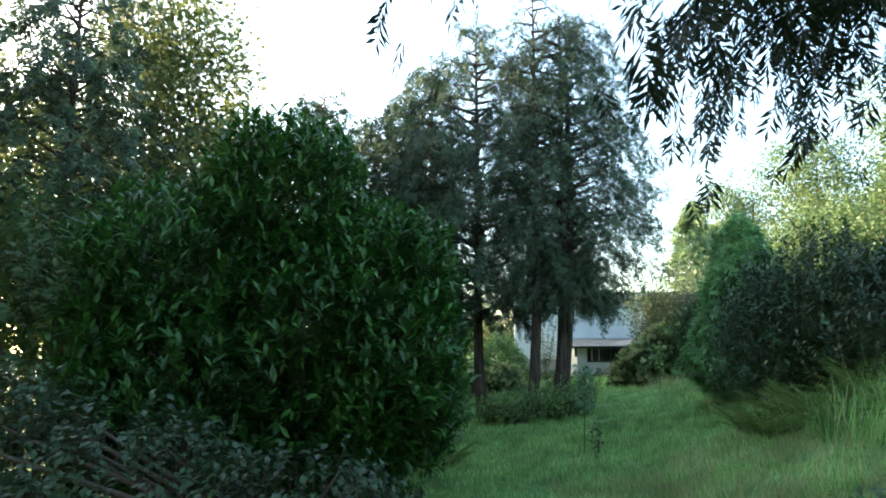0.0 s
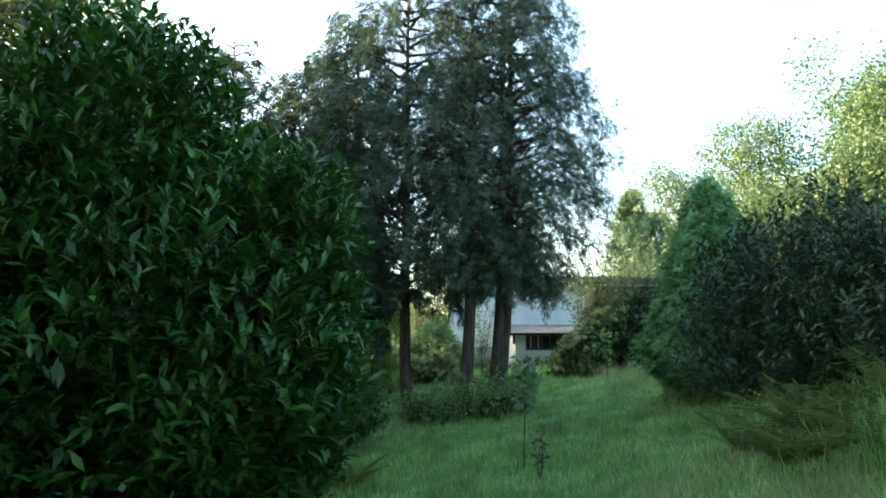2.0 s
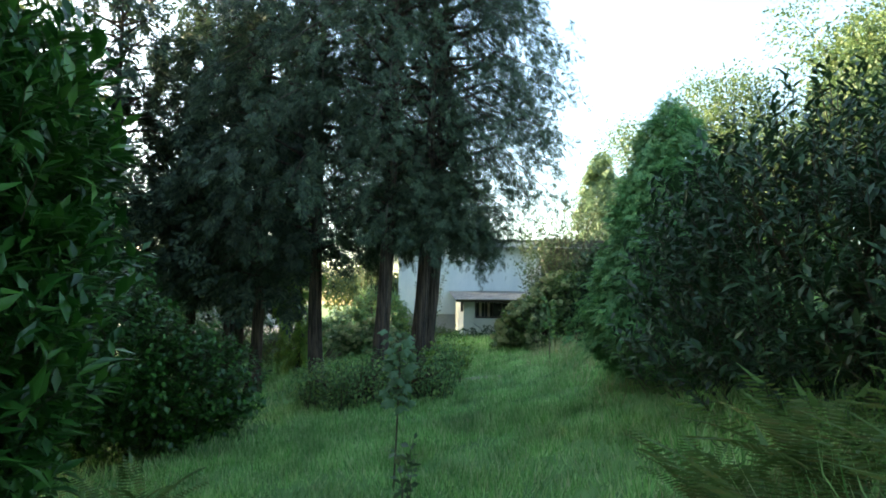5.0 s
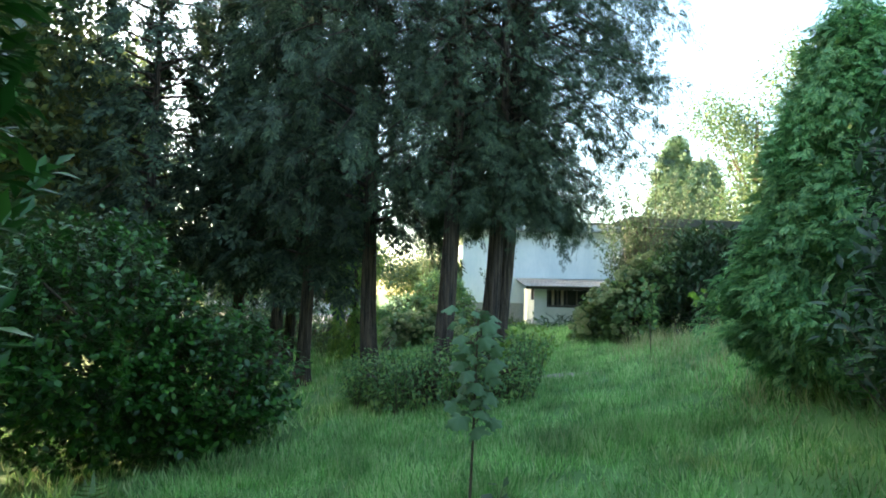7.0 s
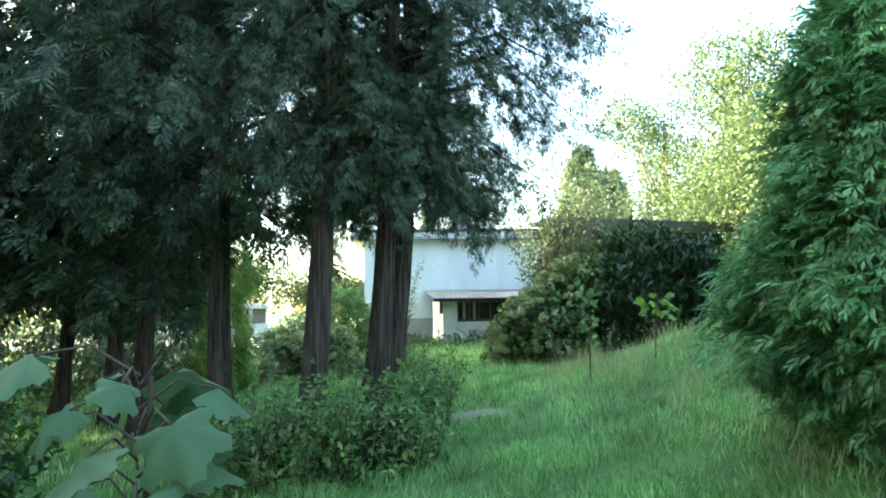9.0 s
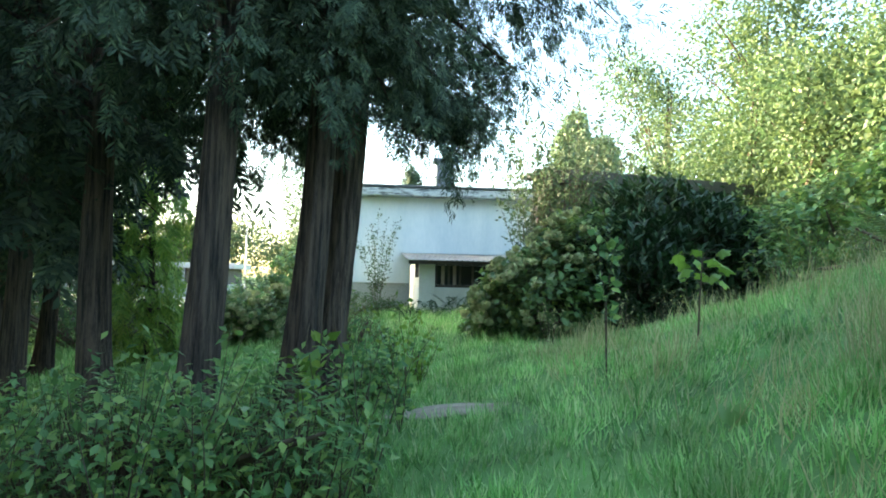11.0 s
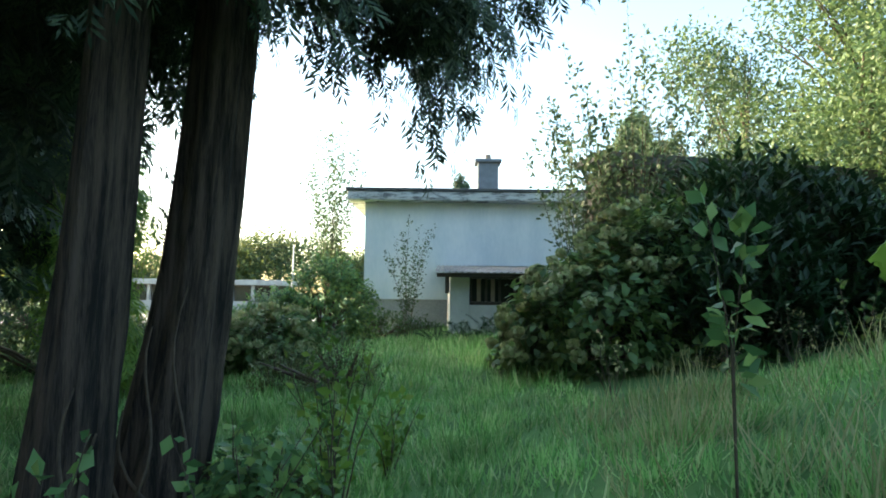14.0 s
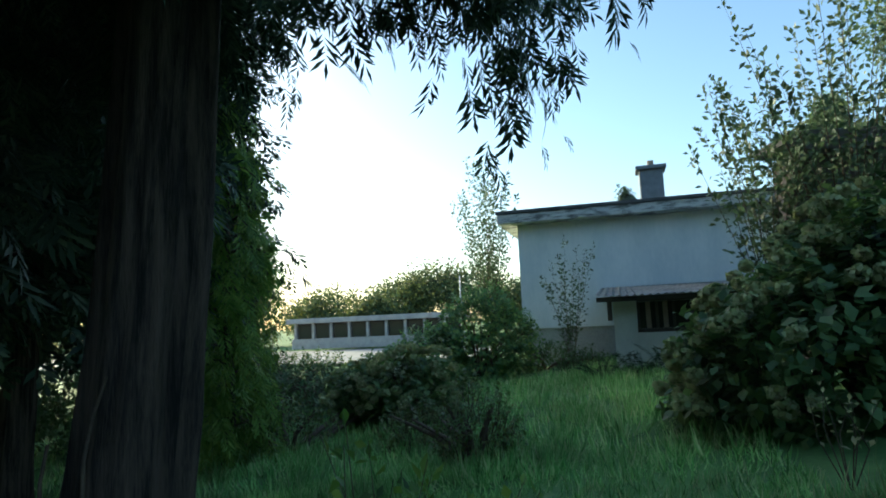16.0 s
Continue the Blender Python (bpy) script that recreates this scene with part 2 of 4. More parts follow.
def bent_blade_template():
    v = np.array([(-0.5, 0, 0), (0.5, 0, 0), (-0.45, 0.42, 0.03), (0.45, 0.42, 0.03), (-0.3, 0.78, 0.17), (0.3, 0.78, 0.17), (0, 1, 0.42)])
    return v, np.array([(0, 1, 3), (0, 3, 2), (2, 3, 5), (2, 5, 4), (4, 5, 6)])


BENT_BLADE = bent_blade_template()
LACY_THUJA = lacy_template(7, 7, 0.06, 0.6)
LACY, LACY_FAR = lacy_template(9, 3, 0.04, 0.4), lacy_template(6, 5, 0.08)
LEAF_NARROW, LEAF_FULL, LEAF, LEAF_WIDE, SMALL, BLADE = light_leaf_template(0.17), leaf_template(0.34), light_leaf_template(0.22), light_leaf_template(0.33), small_leaf_template(), blade_template()


def tube(points, radii, sides=8, ridge=0.0):
    """A tapered tube along points, with uneven ridges round it."""
    points, n = np.asarray(points, float), len(points)
    v, f = [], []
    rib = rng.uniform(-1, 1, sides)
    for i in range(n):
        d = unit(points[min(i + 1, n - 1)] - points[max(i - 1, 0)])
        a = unit(np.cross(d, (0.3, 1, 0.1)))
        b = np.cross(d, a)
        for s in range(sides):
            t = 2 * math.pi * s / sides
            r = radii[i] * (1 + ridge * (math.sin(3 * t + 0.25 * i) * 0.6 + rib[s] + 0.35 * rng.uniform(-1, 1)))
            v.append(points[i] + r * (math.cos(t) * a + math.sin(t) * b))
    for i in range(n - 1):
        for s in range(sides):
            p, q = i * sides + s, i * sides + (s + 1) % sides
            f += [(p, q, q + sides), (p, q + sides, p + sides)]
    return np.array(v), np.array(f)


def smooth(a, b, t):
    t = min(max((t - a) / (b - a), 0.0), 1.0)
    return t * t * (3 - 2 * t)


def ground_z(x, y):
    z = 0.35 + 0.13 * max(min(x, 3.0), -4.5) + 0.35 * smooth(16, 6, y) + 0.12 * smooth(26, 36, y)
    if x > 3.0:
        rise = 0.36 + (0.13 - 0.36) * smooth(24, 29, y)
        z += rise * (min(x, 13.0) - 3.0)
    z += 0.4 * smooth(1.0, 3.0, x) * smooth(18.5, 14, y)
    z -= 0.6 * smooth(44, 60, y) * smooth(2, -6, x)
    z += 0.05 * noise.noise((x * 0.7, y * 0.7, 0)) + 0.02 * noise.noise((x * 2.3, y * 2.3, 3))
    return z


def ground_at(xy):
    return np.array([ground_z(float(x), float(y)) for x, y in xy])


# ---- ground ----
def build_ground():
    xs = np.concatenate([[-900, -300, -120, -60, -35], np.arange(-24, -6, 1.5), np.arange(-6, 14, 0.4), np.arange(14, 30, 2), [40, 80, 200, 500, 900]])
    ys = np.concatenate([[-900, -200, -60, -20], np.arange(-10, 3, 1.5), np.arange(3, 40, 0.4), np.arange(40, 62, 2), [70, 100, 180, 400, 900, 1800]])
    v = [(x, y, ground_z(x, y)) for y in ys for x in xs]
    f = []
    w = len(xs)
    for j in range(len(ys) - 1):
        for i in range(w - 1):
            a = j * w + i
            f += [(a, a + 1, a + 1 + w), (a, a + 1 + w, a + w)]
    ob = link_mesh("ground", v, f, M_SOIL, smooth=True)
    tagged(ob, "grassy garden soil rising to a bank", "ground", kind="structure")


build_ground()


def grass_patch(name, label, x0, x1, y0, y1, count, material, low, high, keep=None, width=0.011, blade=None, tussock=0.09):
    """Grass in tussocks: blades that lean out of each tuft, taller and thicker in patches."""
    centres = np.stack([rng.uniform(x0, x1, count // 38), rng.uniform(y0, y1, count // 38)], 1)
    grow = np.clip(1 + 1.5 * np.array([noise.noise((x * 0.9, y * 0.9, 9)) for x, y in centres]) + rng.normal(size=len(centres)) * 0.25, 0.35, 2.0)
    pick = rng.choice(len(centres), count, p=grow / grow.sum())
    away = rng.normal(size=(count, 2))
    xy = centres[pick] + away * (tussock * np.sqrt(grow[pick]))[:, None]
    loose = rng.random(count) < 0.3
    xy[loose] = np.stack([rng.uniform(x0, x1, loose.sum()), rng.uniform(y0, y1, loose.sum())], 1)
    if keep is not None:
        ok = np.array([keep(x, y) for x, y in xy])
        xy, away, pick = xy[ok], away[ok], pick[ok]
    n = len(xy)
    p = np.column_stack([xy, ground_at(xy) - 0.01])
    lean = rand_dirs(n) * np.array([0.5, 0.5, 0.1]) + np.column_stack([away * 0.6, np.full(n, 0.85)])
    lean += np.stack([np.array([noise.noise((x * 0.8, y * 0.8, 20 + k)) for x, y in xy]) for k in (0, 5)] + [np.zeros(n)], 1) * 0.8
    s = rng.uniform(low, high, n) * (0.4 + 0.5 * grow[pick])
    v, f = scatter(BLADE if blade is None else blade, p, lean, -lean * np.array([1, 1, 0]) + 0.4 * rand_dirs(n) + np.array([0, 0, 0.3]), s, np.full(n, width) * rng.uniform(0.6, 1.4, n))
    ob = link_mesh(name, v, f, material)
    tagged(ob, label, "grass", kind="stuff")


def open_lawn(x, y):
    bare = ((x - 2.4) / 0.55) ** 2 + ((y - 24.5) / 0.32) ** 2 < 1
    return not bare and not (x > 4.2 and 27.5 < y < 34)


grass_patch("lawn_grass", "long lush green uncut grass", -3.0, 5.2, 7.5, 20, 72000, M_GRASS, 0.06, 0.15, open_lawn, 0.011, blade=BENT_BLADE)
grass_patch("lawn_grass", "long lush green uncut grass on the slope", -1.5, 8.5, 19, 30, 76000, M_GRASS, 0.06, 0.16, open_lawn, 0.012, blade=BENT_BLADE)
grass_patch("lawn_grass", "tall green grass before the house", -6, 6, 29, 40, 28000, M_GRASS, 0.13, 0.28, open_lawn, 0.02, tussock=0.14)
grass_patch("dry_grass", "bleached straw grass along the trodden path", 0.2, 3.8, 8.5, 14.5, 15000, M_STRAW, 0.07, 0.18, open_lawn, 0.007, blade=BENT_BLADE)
grass_patch("dry_grass", "pale dry grass on the bank", 3.6, 9.5, 18, 27, 7000, M_STRAW, 0.15, 0.4, open_lawn, 0.008, blade=BENT_BLADE)
grass_patch("tall_grass", "tall arching grass among the bracken", 3.0, 5.0, 11.5, 15.0, 2200, M_GRASS, 0.22, 0.45, None, 0.011, blade=BENT_BLADE, tussock=0.12)
grass_patch("side_grass", "grass under the conifers", -9, -1.0, 19, 40, 26000, M_GRASS, 0.1, 0.24, None, 0.016)


# ---- plants ----
def crown_points(blobs, count, shell=0.55):
    """Points in the outer shell of joined ellipsoids, with the way out of each."""
    weights = np.array([b[3] * b[4] + b[4] * b[5] + b[3] * b[5] for b in blobs])
    pick = rng.choice(len(blobs), count, p=weights / weights.sum())
    b = np.array(blobs)[pick]
    d = rand_dirs(count)
    r = shell + (1 - shell) * np.sqrt(rng.random(count))
    lump = 1 + 0.16 * np.array([noise.noise((q[0] * 2.2 + i, q[1] * 2.2, q[2] * 2.2)) for q, i in zip(d, pick)])
    p = b[:, :3] + d * b[:, 3:] * (r * lump)[:, None]
    out = unit(d / b[:, 3:])
    return p, out


def inside_other(p, blobs, scale=0.5):
    hit = np.zeros(len(p), bool)
    for b in blobs:
        q = (p - np.array(b[:3])) / (np.array(b[3:]) * scale)
        hit |= (q * q).sum(1) < 1
    return hit


def shoots(blobs, count, length, leaves, size, template, up=0.5, spread=0.7, shell=0.6, floor=None, droop=0.0):
    """Leafy shoots that point out of the crown; gives leaves and thin stems."""
    tip, out = crown_points(blobs, count, shell)
    keep = ~inside_other(tip, blobs)
    if floor is not None:
        keep &= tip[:, 2] > floor
    tip, out = tip[keep], out[keep]
    n = len(tip)
    way = unit(out + np.array([0, 0, up]) + 0.45 * rand_dirs(n))
    long = length * rng.uniform(0.6, 1.4, n)
    base = tip - way * long[:, None]
    t = np.linspace(0.15, 1.0, leaves)
    p = (base[:, None] + way[:, None] * (long[:, None] * t)[..., None]).reshape(-1, 3)
    w = np.repeat(way, leaves, 0)
    side = unit(np.cross(w, rand_dirs(len(p))))
    d = unit(w * (1 - spread) + side * spread + np.array([0, 0, -droop]))
    u = unit(np.array([0, 0, 1.0]) + 0.5 * rand_dirs(len(p)) + 0.4 * w)
    chunk = scatter(template, p, d, u, size * rng.uniform(0.6, 1.25, len(p)))
    stem_v = np.stack([base - np.array([0.006, 0, 0]), base + np.array([0.006, 0, 0]), tip], 1).reshape(-1, 3)
    stem_f = np.arange(3 * n).reshape(n, 3)
    return chunk, (stem_v, stem_f)


def bush(name, label, category, blobs, count, length, leaves, size, material, template=None, group="", **how):
    x, y = blobs[0][0], blobs[0][1]
    z = ground_z(x, y)
    ob = thing(name, label, category, (x, y, z), group)
    local = [(b[0] - x, b[1] - y, b[2] - z, *b[3:]) for b in blobs]
    leafs, stems = shoots(local, count, length, leaves, size, LEAF if template is None else template, floor=-0.05, **how)
    tagged(link_mesh("foliage", *leafs, material, ob), kind="stuff")
    tagged(link_mesh("twigwork", *stems, M_TWIG, ob), kind="stuff")
    main = []
    for b in local:
        for k in range(4):
            a = rng.uniform(0, 6.28)
            q = np.array([b[0] + 0.6 * b[3] * math.cos(a), b[1] + 0.6 * b[4] * math.sin(a), b[2] + b[5] * 0.4])
            main.append(tube([(0.15 * math.cos(a), 0.15 * math.sin(a), -0.1), (q[0] * 0.4, q[1] * 0.4, q[2] * 0.5), q], [0.05, 0.035, 0.012], 5))
    tagged(link_mesh("branchwork", *merge(*main), M_TWIG, ob, smooth=True), kind="stuff")
    return ob


FAN = 12      # sprays in each hanging fan


def conifer(name, label, x, y, height, base, radius, trunk_r, sprays, lean=(0, 0), kick=0.0, material=None, template=None, size=0.55, top=0.16, sink=0.35, group="", power=0.75, round_from=1.0, hang=(0.0, 0.95), one_way=None, low=1.0, skirt=0.55, widen=4.0, fan=None, root=0.35):
    """A cypress: a ridged trunk, drooping limbs and hanging sprays."""
    z0 = ground_z(x, y)
    ob = thing(name, label, "tree", (x, y, z0), group)
    zs = np.concatenate([np.linspace(-0.2, 1.6, 8), np.linspace(2.0, height, 16)])

    def axis(z):
        k = z / height
        return np.array([lean[0] * (1 - math.exp(-max(z, 0) / 3.5)) - kick * (1 - math.exp(-max(z, 0) / 0.7)), lean[1] * k + 0.04 * math.sin(k * 11), z])

    flare = [trunk_r * (1.0 - 0.9 * max(z, 0) / height) * (1 + 0.55 * math.exp(-max(z, 0) / root)) for z in zs]
    link_mesh("trunk", *tube([axis(z) for z in zs], flare, 40, 0.13), M_BARK, ob, smooth=True)
    limbs, places, ways, fan = [], [], [], fan or size
    count = int((height - base) * 10)
    for i in range(count):
        k = ((i + rng.random()) / count) ** low
        z = base + (height - base) * k
        a = i * 2.4 + rng.uniform(-0.5, 0.5)
        lump = 1 + 0.3 * noise.noise((math.cos(a) * 1.3 + x, math.sin(a) * 1.3 + y, z * 0.55))
        reach = radius * (top + (1 - top) * min(1, (1 - k) / round_from) ** power) * rng.uniform(0.72, 1.08) * lump * min(1, skirt + k * widen)
        if one_way is not None and math.cos(a - one_way) < 0.4:
            continue
        d = np.array([math.cos(a), math.sin(a), 0])
        p0 = axis(z)
        p1 = p0 + d * reach * 0.5 + np.array([0, 0, 0.14 * reach])
        p2 = p0 + d * reach + np.array([0, 0, -sink * reach * rng.uniform(0.2, 0.9)])
        limbs.append(tube([p0, p1, p2], [0.03 + 0.012 * reach, 0.02, 0.006], 4))
        fans = max(2, int(sprays / count * (0.4 + reach / radius) * (1.3 - 0.6 * k) / FAN))
        t = rng.uniform(0.12, 1.0, fans) ** 0.65
        q = np.where(t[:, None] < 0.5, p0 + (p1 - p0) * (t * 2)[:, None], p1 + (p2 - p1) * (t * 2 - 1)[:, None])
        sideways = np.cross(d, (0, 0, 1))
        q = q + sideways * (rng.normal(size=fans) * 0.2 * reach * t)[:, None] + np.array([0, 0, 1]) * (rng.normal(size=fans) * 0.14 - 0.06)[:, None]
        w = unit(d * 0.6 + sideways * rng.normal(size=fans)[:, None] * 0.6 + np.array([0, 0, -1]) * rng.uniform(*hang, fans)[:, None])
        down = rng.uniform(0, 1.1, (fans, FAN, 1)) * fan * 1.25
        q = q[:, None] + w[:, None] * down + np.array([0, 0, -0.5]) * down ** 2 / fan + rng.normal(size=(fans, FAN, 3)) * fan * 0.24
        w = np.repeat(w[:, None], FAN, 1) + rng.normal(size=(fans, FAN, 3)) * 0.35 + np.array([0, 0, -0.3]) * down / fan
        places.append(q.reshape(-1, 3))
        ways.append(w.reshape(-1, 3))
    places, ways = np.concatenate(places), np.concatenate(ways)
    n = len(places)
    ups = unit(ways * np.array([1, 1, 0]) + rand_dirs(n) * 0.5 + np.array([0, 0, 0.6]))
    long = size * rng.uniform(0.5, 1.2, n)
    v, f = scatter(LACY if template is None else template, places, ways, ups, long, long * rng.uniform(0.9, 1.4, n))
    tagged(link_mesh("crown", v, f, material or M_CYPRESS, ob), kind="stuff")
    tagged(link_mesh("branchwork", *merge(*limbs), M_BARK, ob, smooth=True), kind="stuff")
    return ob


def thuja(label, x, y, height, radius, count):
    """A dense cone of flat feathery sprays, set in small overlapping fans."""
    ob = thing("thuja_tree", label, "tree", (x, y, ground_z(x, y)))
    link_mesh("trunk", *tube([(0, 0, -0.1), (0, 0, height * 0.5), (0.05, 0, height * 0.95)], [0.1, 0.06, 0.01], 8, 0.05), M_BARK, ob, smooth=True)
    per = 9
    k = 1 - rng.random(count // per) ** 0.62
    a = rng.uniform(0, 2 * math.pi, len(k))
    lump = np.array([1 + 0.32 * noise.noise((math.cos(q) * 2.5, math.sin(q) * 2.5, z * 7)) for q, z in zip(a, k)])
    r = radius * np.minimum(1, 0.62 + k * 4) * (1 - k) ** 0.72 * lump * (0.68 + 0.36 * np.sqrt(rng.random(len(k))))
    out = np.stack([np.cos(a), np.sin(a), np.zeros(len(k))], 1)
    p = out * r[:, None] + np.stack([0 * k, 0 * k, 0.05 + height * 0.97 * k], 1)
    w = unit(out + np.array([0, 0, 1]) * rng.uniform(-0.45, 0.5, len(k))[:, None] + 0.5 * rand_dirs(len(k)))
    p = (p[:, None] + rng.normal(size=(len(k), per, 3)) * 0.06).reshape(-1, 3)
    out, w = np.repeat(out, per, 0), np.repeat(w, per, 0) + 0.4 * rand_dirs(len(p))
    v, f = scatter(LACY_THUJA, p, w, np.array([0, 0, 1.0]) + 0.6 * rand_dirs(len(p)) + 0.3 * out, rng.uniform(0.09, 0.17, len(p)), rng.uniform(0.1, 0.2, len(p)))
    tagged(link_mesh("crown", v, f, M_THUJA, ob), kind="stuff")
    return ob


def broadleaf(name, label, x, y, height, blobs, count, size, material, trunk_r=0.18, template=None, group="", shell=0.4):
    """A leafy tree: trunk, limbs to each crown mass, and leaves in small clumps."""
    z0 = ground_z(x, y)
    ob = thing(name, label, "tree", (x, y, z0), group)
    link_mesh("trunk", *tube([(0, 0, -0.2), (0.1, 0, height * 0.25), (-0.05, 0.1, height * 0.55), (0.05, 0, height * 0.85)], [trunk_r * 1.3, trunk_r, trunk_r * 0.6, trunk_r * 0.2], 9, 0.06), M_TWIG, ob, smooth=True)
    limbs = []
    for b in blobs:
        for k in range(5):
            tip = np.array(b[:3]) + rand_dirs(1)[0] * np.array(b[3:]) * 0.8
            z = max(0.3, min(tip[2] - 0.8, height * 0.6) * rng.uniform(0.5, 1))
            limbs.append(tube([(0, 0, z), (tip[0] * 0.5, tip[1] * 0.5, (z + tip[2]) / 2 + 0.3), tip], [trunk_r * 0.4, trunk_r * 0.2, 0.015], 5))
    tagged(link_mesh("branchwork", *merge(*limbs), M_TWIG, ob, smooth=True), kind="stuff")
    blobs = [(b[0] + q[0] * b[3] * 0.62, b[1] + q[1] * b[4] * 0.62, b[2] + q[2] * b[5] * 0.62, b[3] * u, b[4] * u, b[5] * u) for b in blobs for q, u in zip(rand_dirs(6), rng.uniform(0.4, 0.7, 6))]
    per = 9
    c, out = crown_points(blobs, count // per, shell)
    p = (c[:, None] + rng.normal(size=(len(c), per, 3)) * size * 1.6).reshape(-1, 3)
    w = unit(np.repeat(out, per, 0) + rand_dirs(len(p)) * 1.1 + np.array([0, 0, -0.25]))
    v, f = scatter(SMALL if template is None else template, p, w, rand_dirs(len(p)) + np.array([0, 0, 0.8]), size * rng.uniform(0.6, 1.3, len(p)))
    tagged(link_mesh("crown", v, f, material, ob), kind="stuff")
    return ob


# conifers over the lawn
GROVE = dict(group="cypress grove", size=0.3, hang=(-0.2, 0.9), power=0.6, round_from=0.32, top=0.14)
NEAR = {**GROVE, "size": 0.17, "fan": 0.26, "hang": (-0.2, 1.0), "skirt": 0.5, "widen": 1.4, "low": 1.3}
conifer("cypress_tree", "tall dark cypress with a leaning reddish trunk", 1.12, 24.95, 12.6, 3.25, 3.0, 0.2, 33000, (0.58, 0.1), root=0.7, **NEAR)
conifer("cypress_tree", "tall dark cypress joined to its neighbour at the root", 1.03, 24.25, 12.3, 3.5, 2.2, 0.145, 9000, (0.38, -0.1), root=0.6, **NEAR)
conifer("cypress_tree", "slim dark cypress with a straight mossy trunk", 0.28, 23.75, 12.9, 3.6, 2.4, 0.155, 8000, (0.3, 0.1), **NEAR)
conifer("cypress_tree", "dark cypress with a bent trunk foot", -1.1, 25.65, 13.2, 3.3, 2.9, 0.165, 8500, (0.05, 0.2), 0.28, **GROVE)
for x, y, h in ((-3.2, 27.6, 13.0), (-5.0, 32.0, 12.5), (-4.6, 29.6, 13.0), (-6.2, 30.8, 12.5), (-7.4, 28.2, 12.5)):
    conifer("cypress_tree", "dark cypress at the back of the grove", x, y, h, 2.6, 2.1, 0.16, 4000, (rng.uniform(-0.3, 0.3), 0), template=LACY_FAR, **{**GROVE, "size": 0.36})
for x, y, h in ((-11.8, 20.0, 13.5),):
    conifer("cypress_tree", "grey-green cypress beyond the laurel", x, y, h, 2.5, 2.3, 0.16, 5500, template=LACY_FAR, **{**GROVE, "size": 0.36})
conifer("cedar_tree", "old conifer with weeping shade-darkened branches overhead", 3.7, 7.0, 8.5, 2.25, 3.85, 0.25, 42000, (0, 0), material=M_CEDAR_SHADED, size=0.17, fan=0.24, sink=0.16, top=0.3, hang=(0.4, 1.8), one_way=radians(200), low=2.0, skirt=0.85)
conifer("golden_cypress", "slim golden-green conifer with hanging sprays", -2.8, 31.6, 6.5, 0.3, 0.6, 0.08, 1500, material=M_LIME, size=0.36, hang=(0.5, 1.8), round_from=0.4, top=0.1)

# the near shrubs
bush("laurel_bush", "large glossy dark green cherry laurel bush", "bush",
     [(-3.3, 15.0, 2.2, 2.3, 2.1, 2.3), (-2.3, 14.7, 1.9, 1.45, 1.6, 1.6), (-2.2, 15.1, 3.4, 1.25, 1.3, 1.3), (-4.0, 15.2, 4.7, 1.5, 1.5, 1.7), (-5.4, 14.6, 3.0, 1.8, 1.8, 2.1), (-5.0, 14.0, 1.6, 1.8, 1.8, 1.6)], 7600, 0.5, 11, 0.2, M_LAUREL, template=LEAF_NARROW, up=0.9, spread=0.55, shell=0.4)
bush("laurel_bush", "low dark laurel shrub with shiny leaves", "bush", [(-2.6, 20.9, 0.9, 1.35, 1.2, 1.1), (-3.6, 20.2, 1.5, 1.4, 1.3, 1.6)], 2700, 0.35, 10, 0.1, M_LAUREL, template=LEAF_WIDE, up=0.6, spread=0.65, shell=0.45)
bush("holly_bush", "big dark rounded evergreen bush", "bush", [(4.9, 16.2, 2.4, 1.8, 2.1, 2.0), (5.6, 14.6, 2.2, 1.8, 1.8, 1.8)], 4600, 0.45, 10, 0.13, M_RHODO, template=LEAF_NARROW, up=0.9, spread=0.6, shell=0.45)
thuja("bright green young thuja with feathery sprays", 4.75, 19.4, 3.9, 1.3, 24000)
bush("undergrowth_shrub", "leafy saplings and brambles round the trunks", "shrub", [(0.2, 22.6, 0.75, 1.1, 0.75, 0.75), (1.2, 22.3, 0.8, 0.75, 0.6, 0.7), (1.0, 23.4, 0.75, 0.7, 0.5, 0.65), (-0.7, 23.6, 0.6, 0.8, 0.7, 0.6)], 1500, 0.6, 9, 0.1, M_WEED, template=LEAF, up=1.1, shell=0.3)
# The clump at (-9.2, 21.2) is added to block low sun from the ferns.
bush("hedge_shrub", "tall dark evergreen thicket behind the laurel", "bush", [(-7.4, 14.5, 2.4, 1.9, 1.9, 2.6), (-7.0, 18.0, 2.6, 1.8, 2.0, 2.8), (-9.6, 16.5, 2.8, 2.2, 2.2, 3.0), (-9.2, 21.2, 2.2, 2.0, 1.8, 2.6), (-6.4, 22.0, 1.8, 1.6, 2.0, 1.9)], 2200, 0.5, 9, 0.19, M_SHRUB, up=0.6, shell=0.45)
bush("hedge_shrub", "dark evergreen thicket beyond the grove", "bush", [(-9.5, 27.0, 1.6, 2.0, 2.6, 2.2), (-10.5, 32.0, 1.4, 2.2, 2.6, 2.0), (-12.0, 37.0, 1.2, 2.4, 2.4, 1.8)], 1600, 0.5, 9, 0.2, M_SHRUB, up=0.6, shell=0.45)
bush("hedge_shrub", "scrubby thicket at the garden's far side", "bush", [(-6.5, 36.8, 1.0, 1.7, 1.3, 1.6), (-9.2, 39.0, 1.0, 2.0, 1.5, 1.9), (-4.2, 36.2, 0.5, 1.2, 1.0, 0.9), (-7.5, 33.5, 0.8, 1.2, 1.2, 1.3)], 1900, 0.45, 9, 0.14, M_SHRUB, up=0.7)
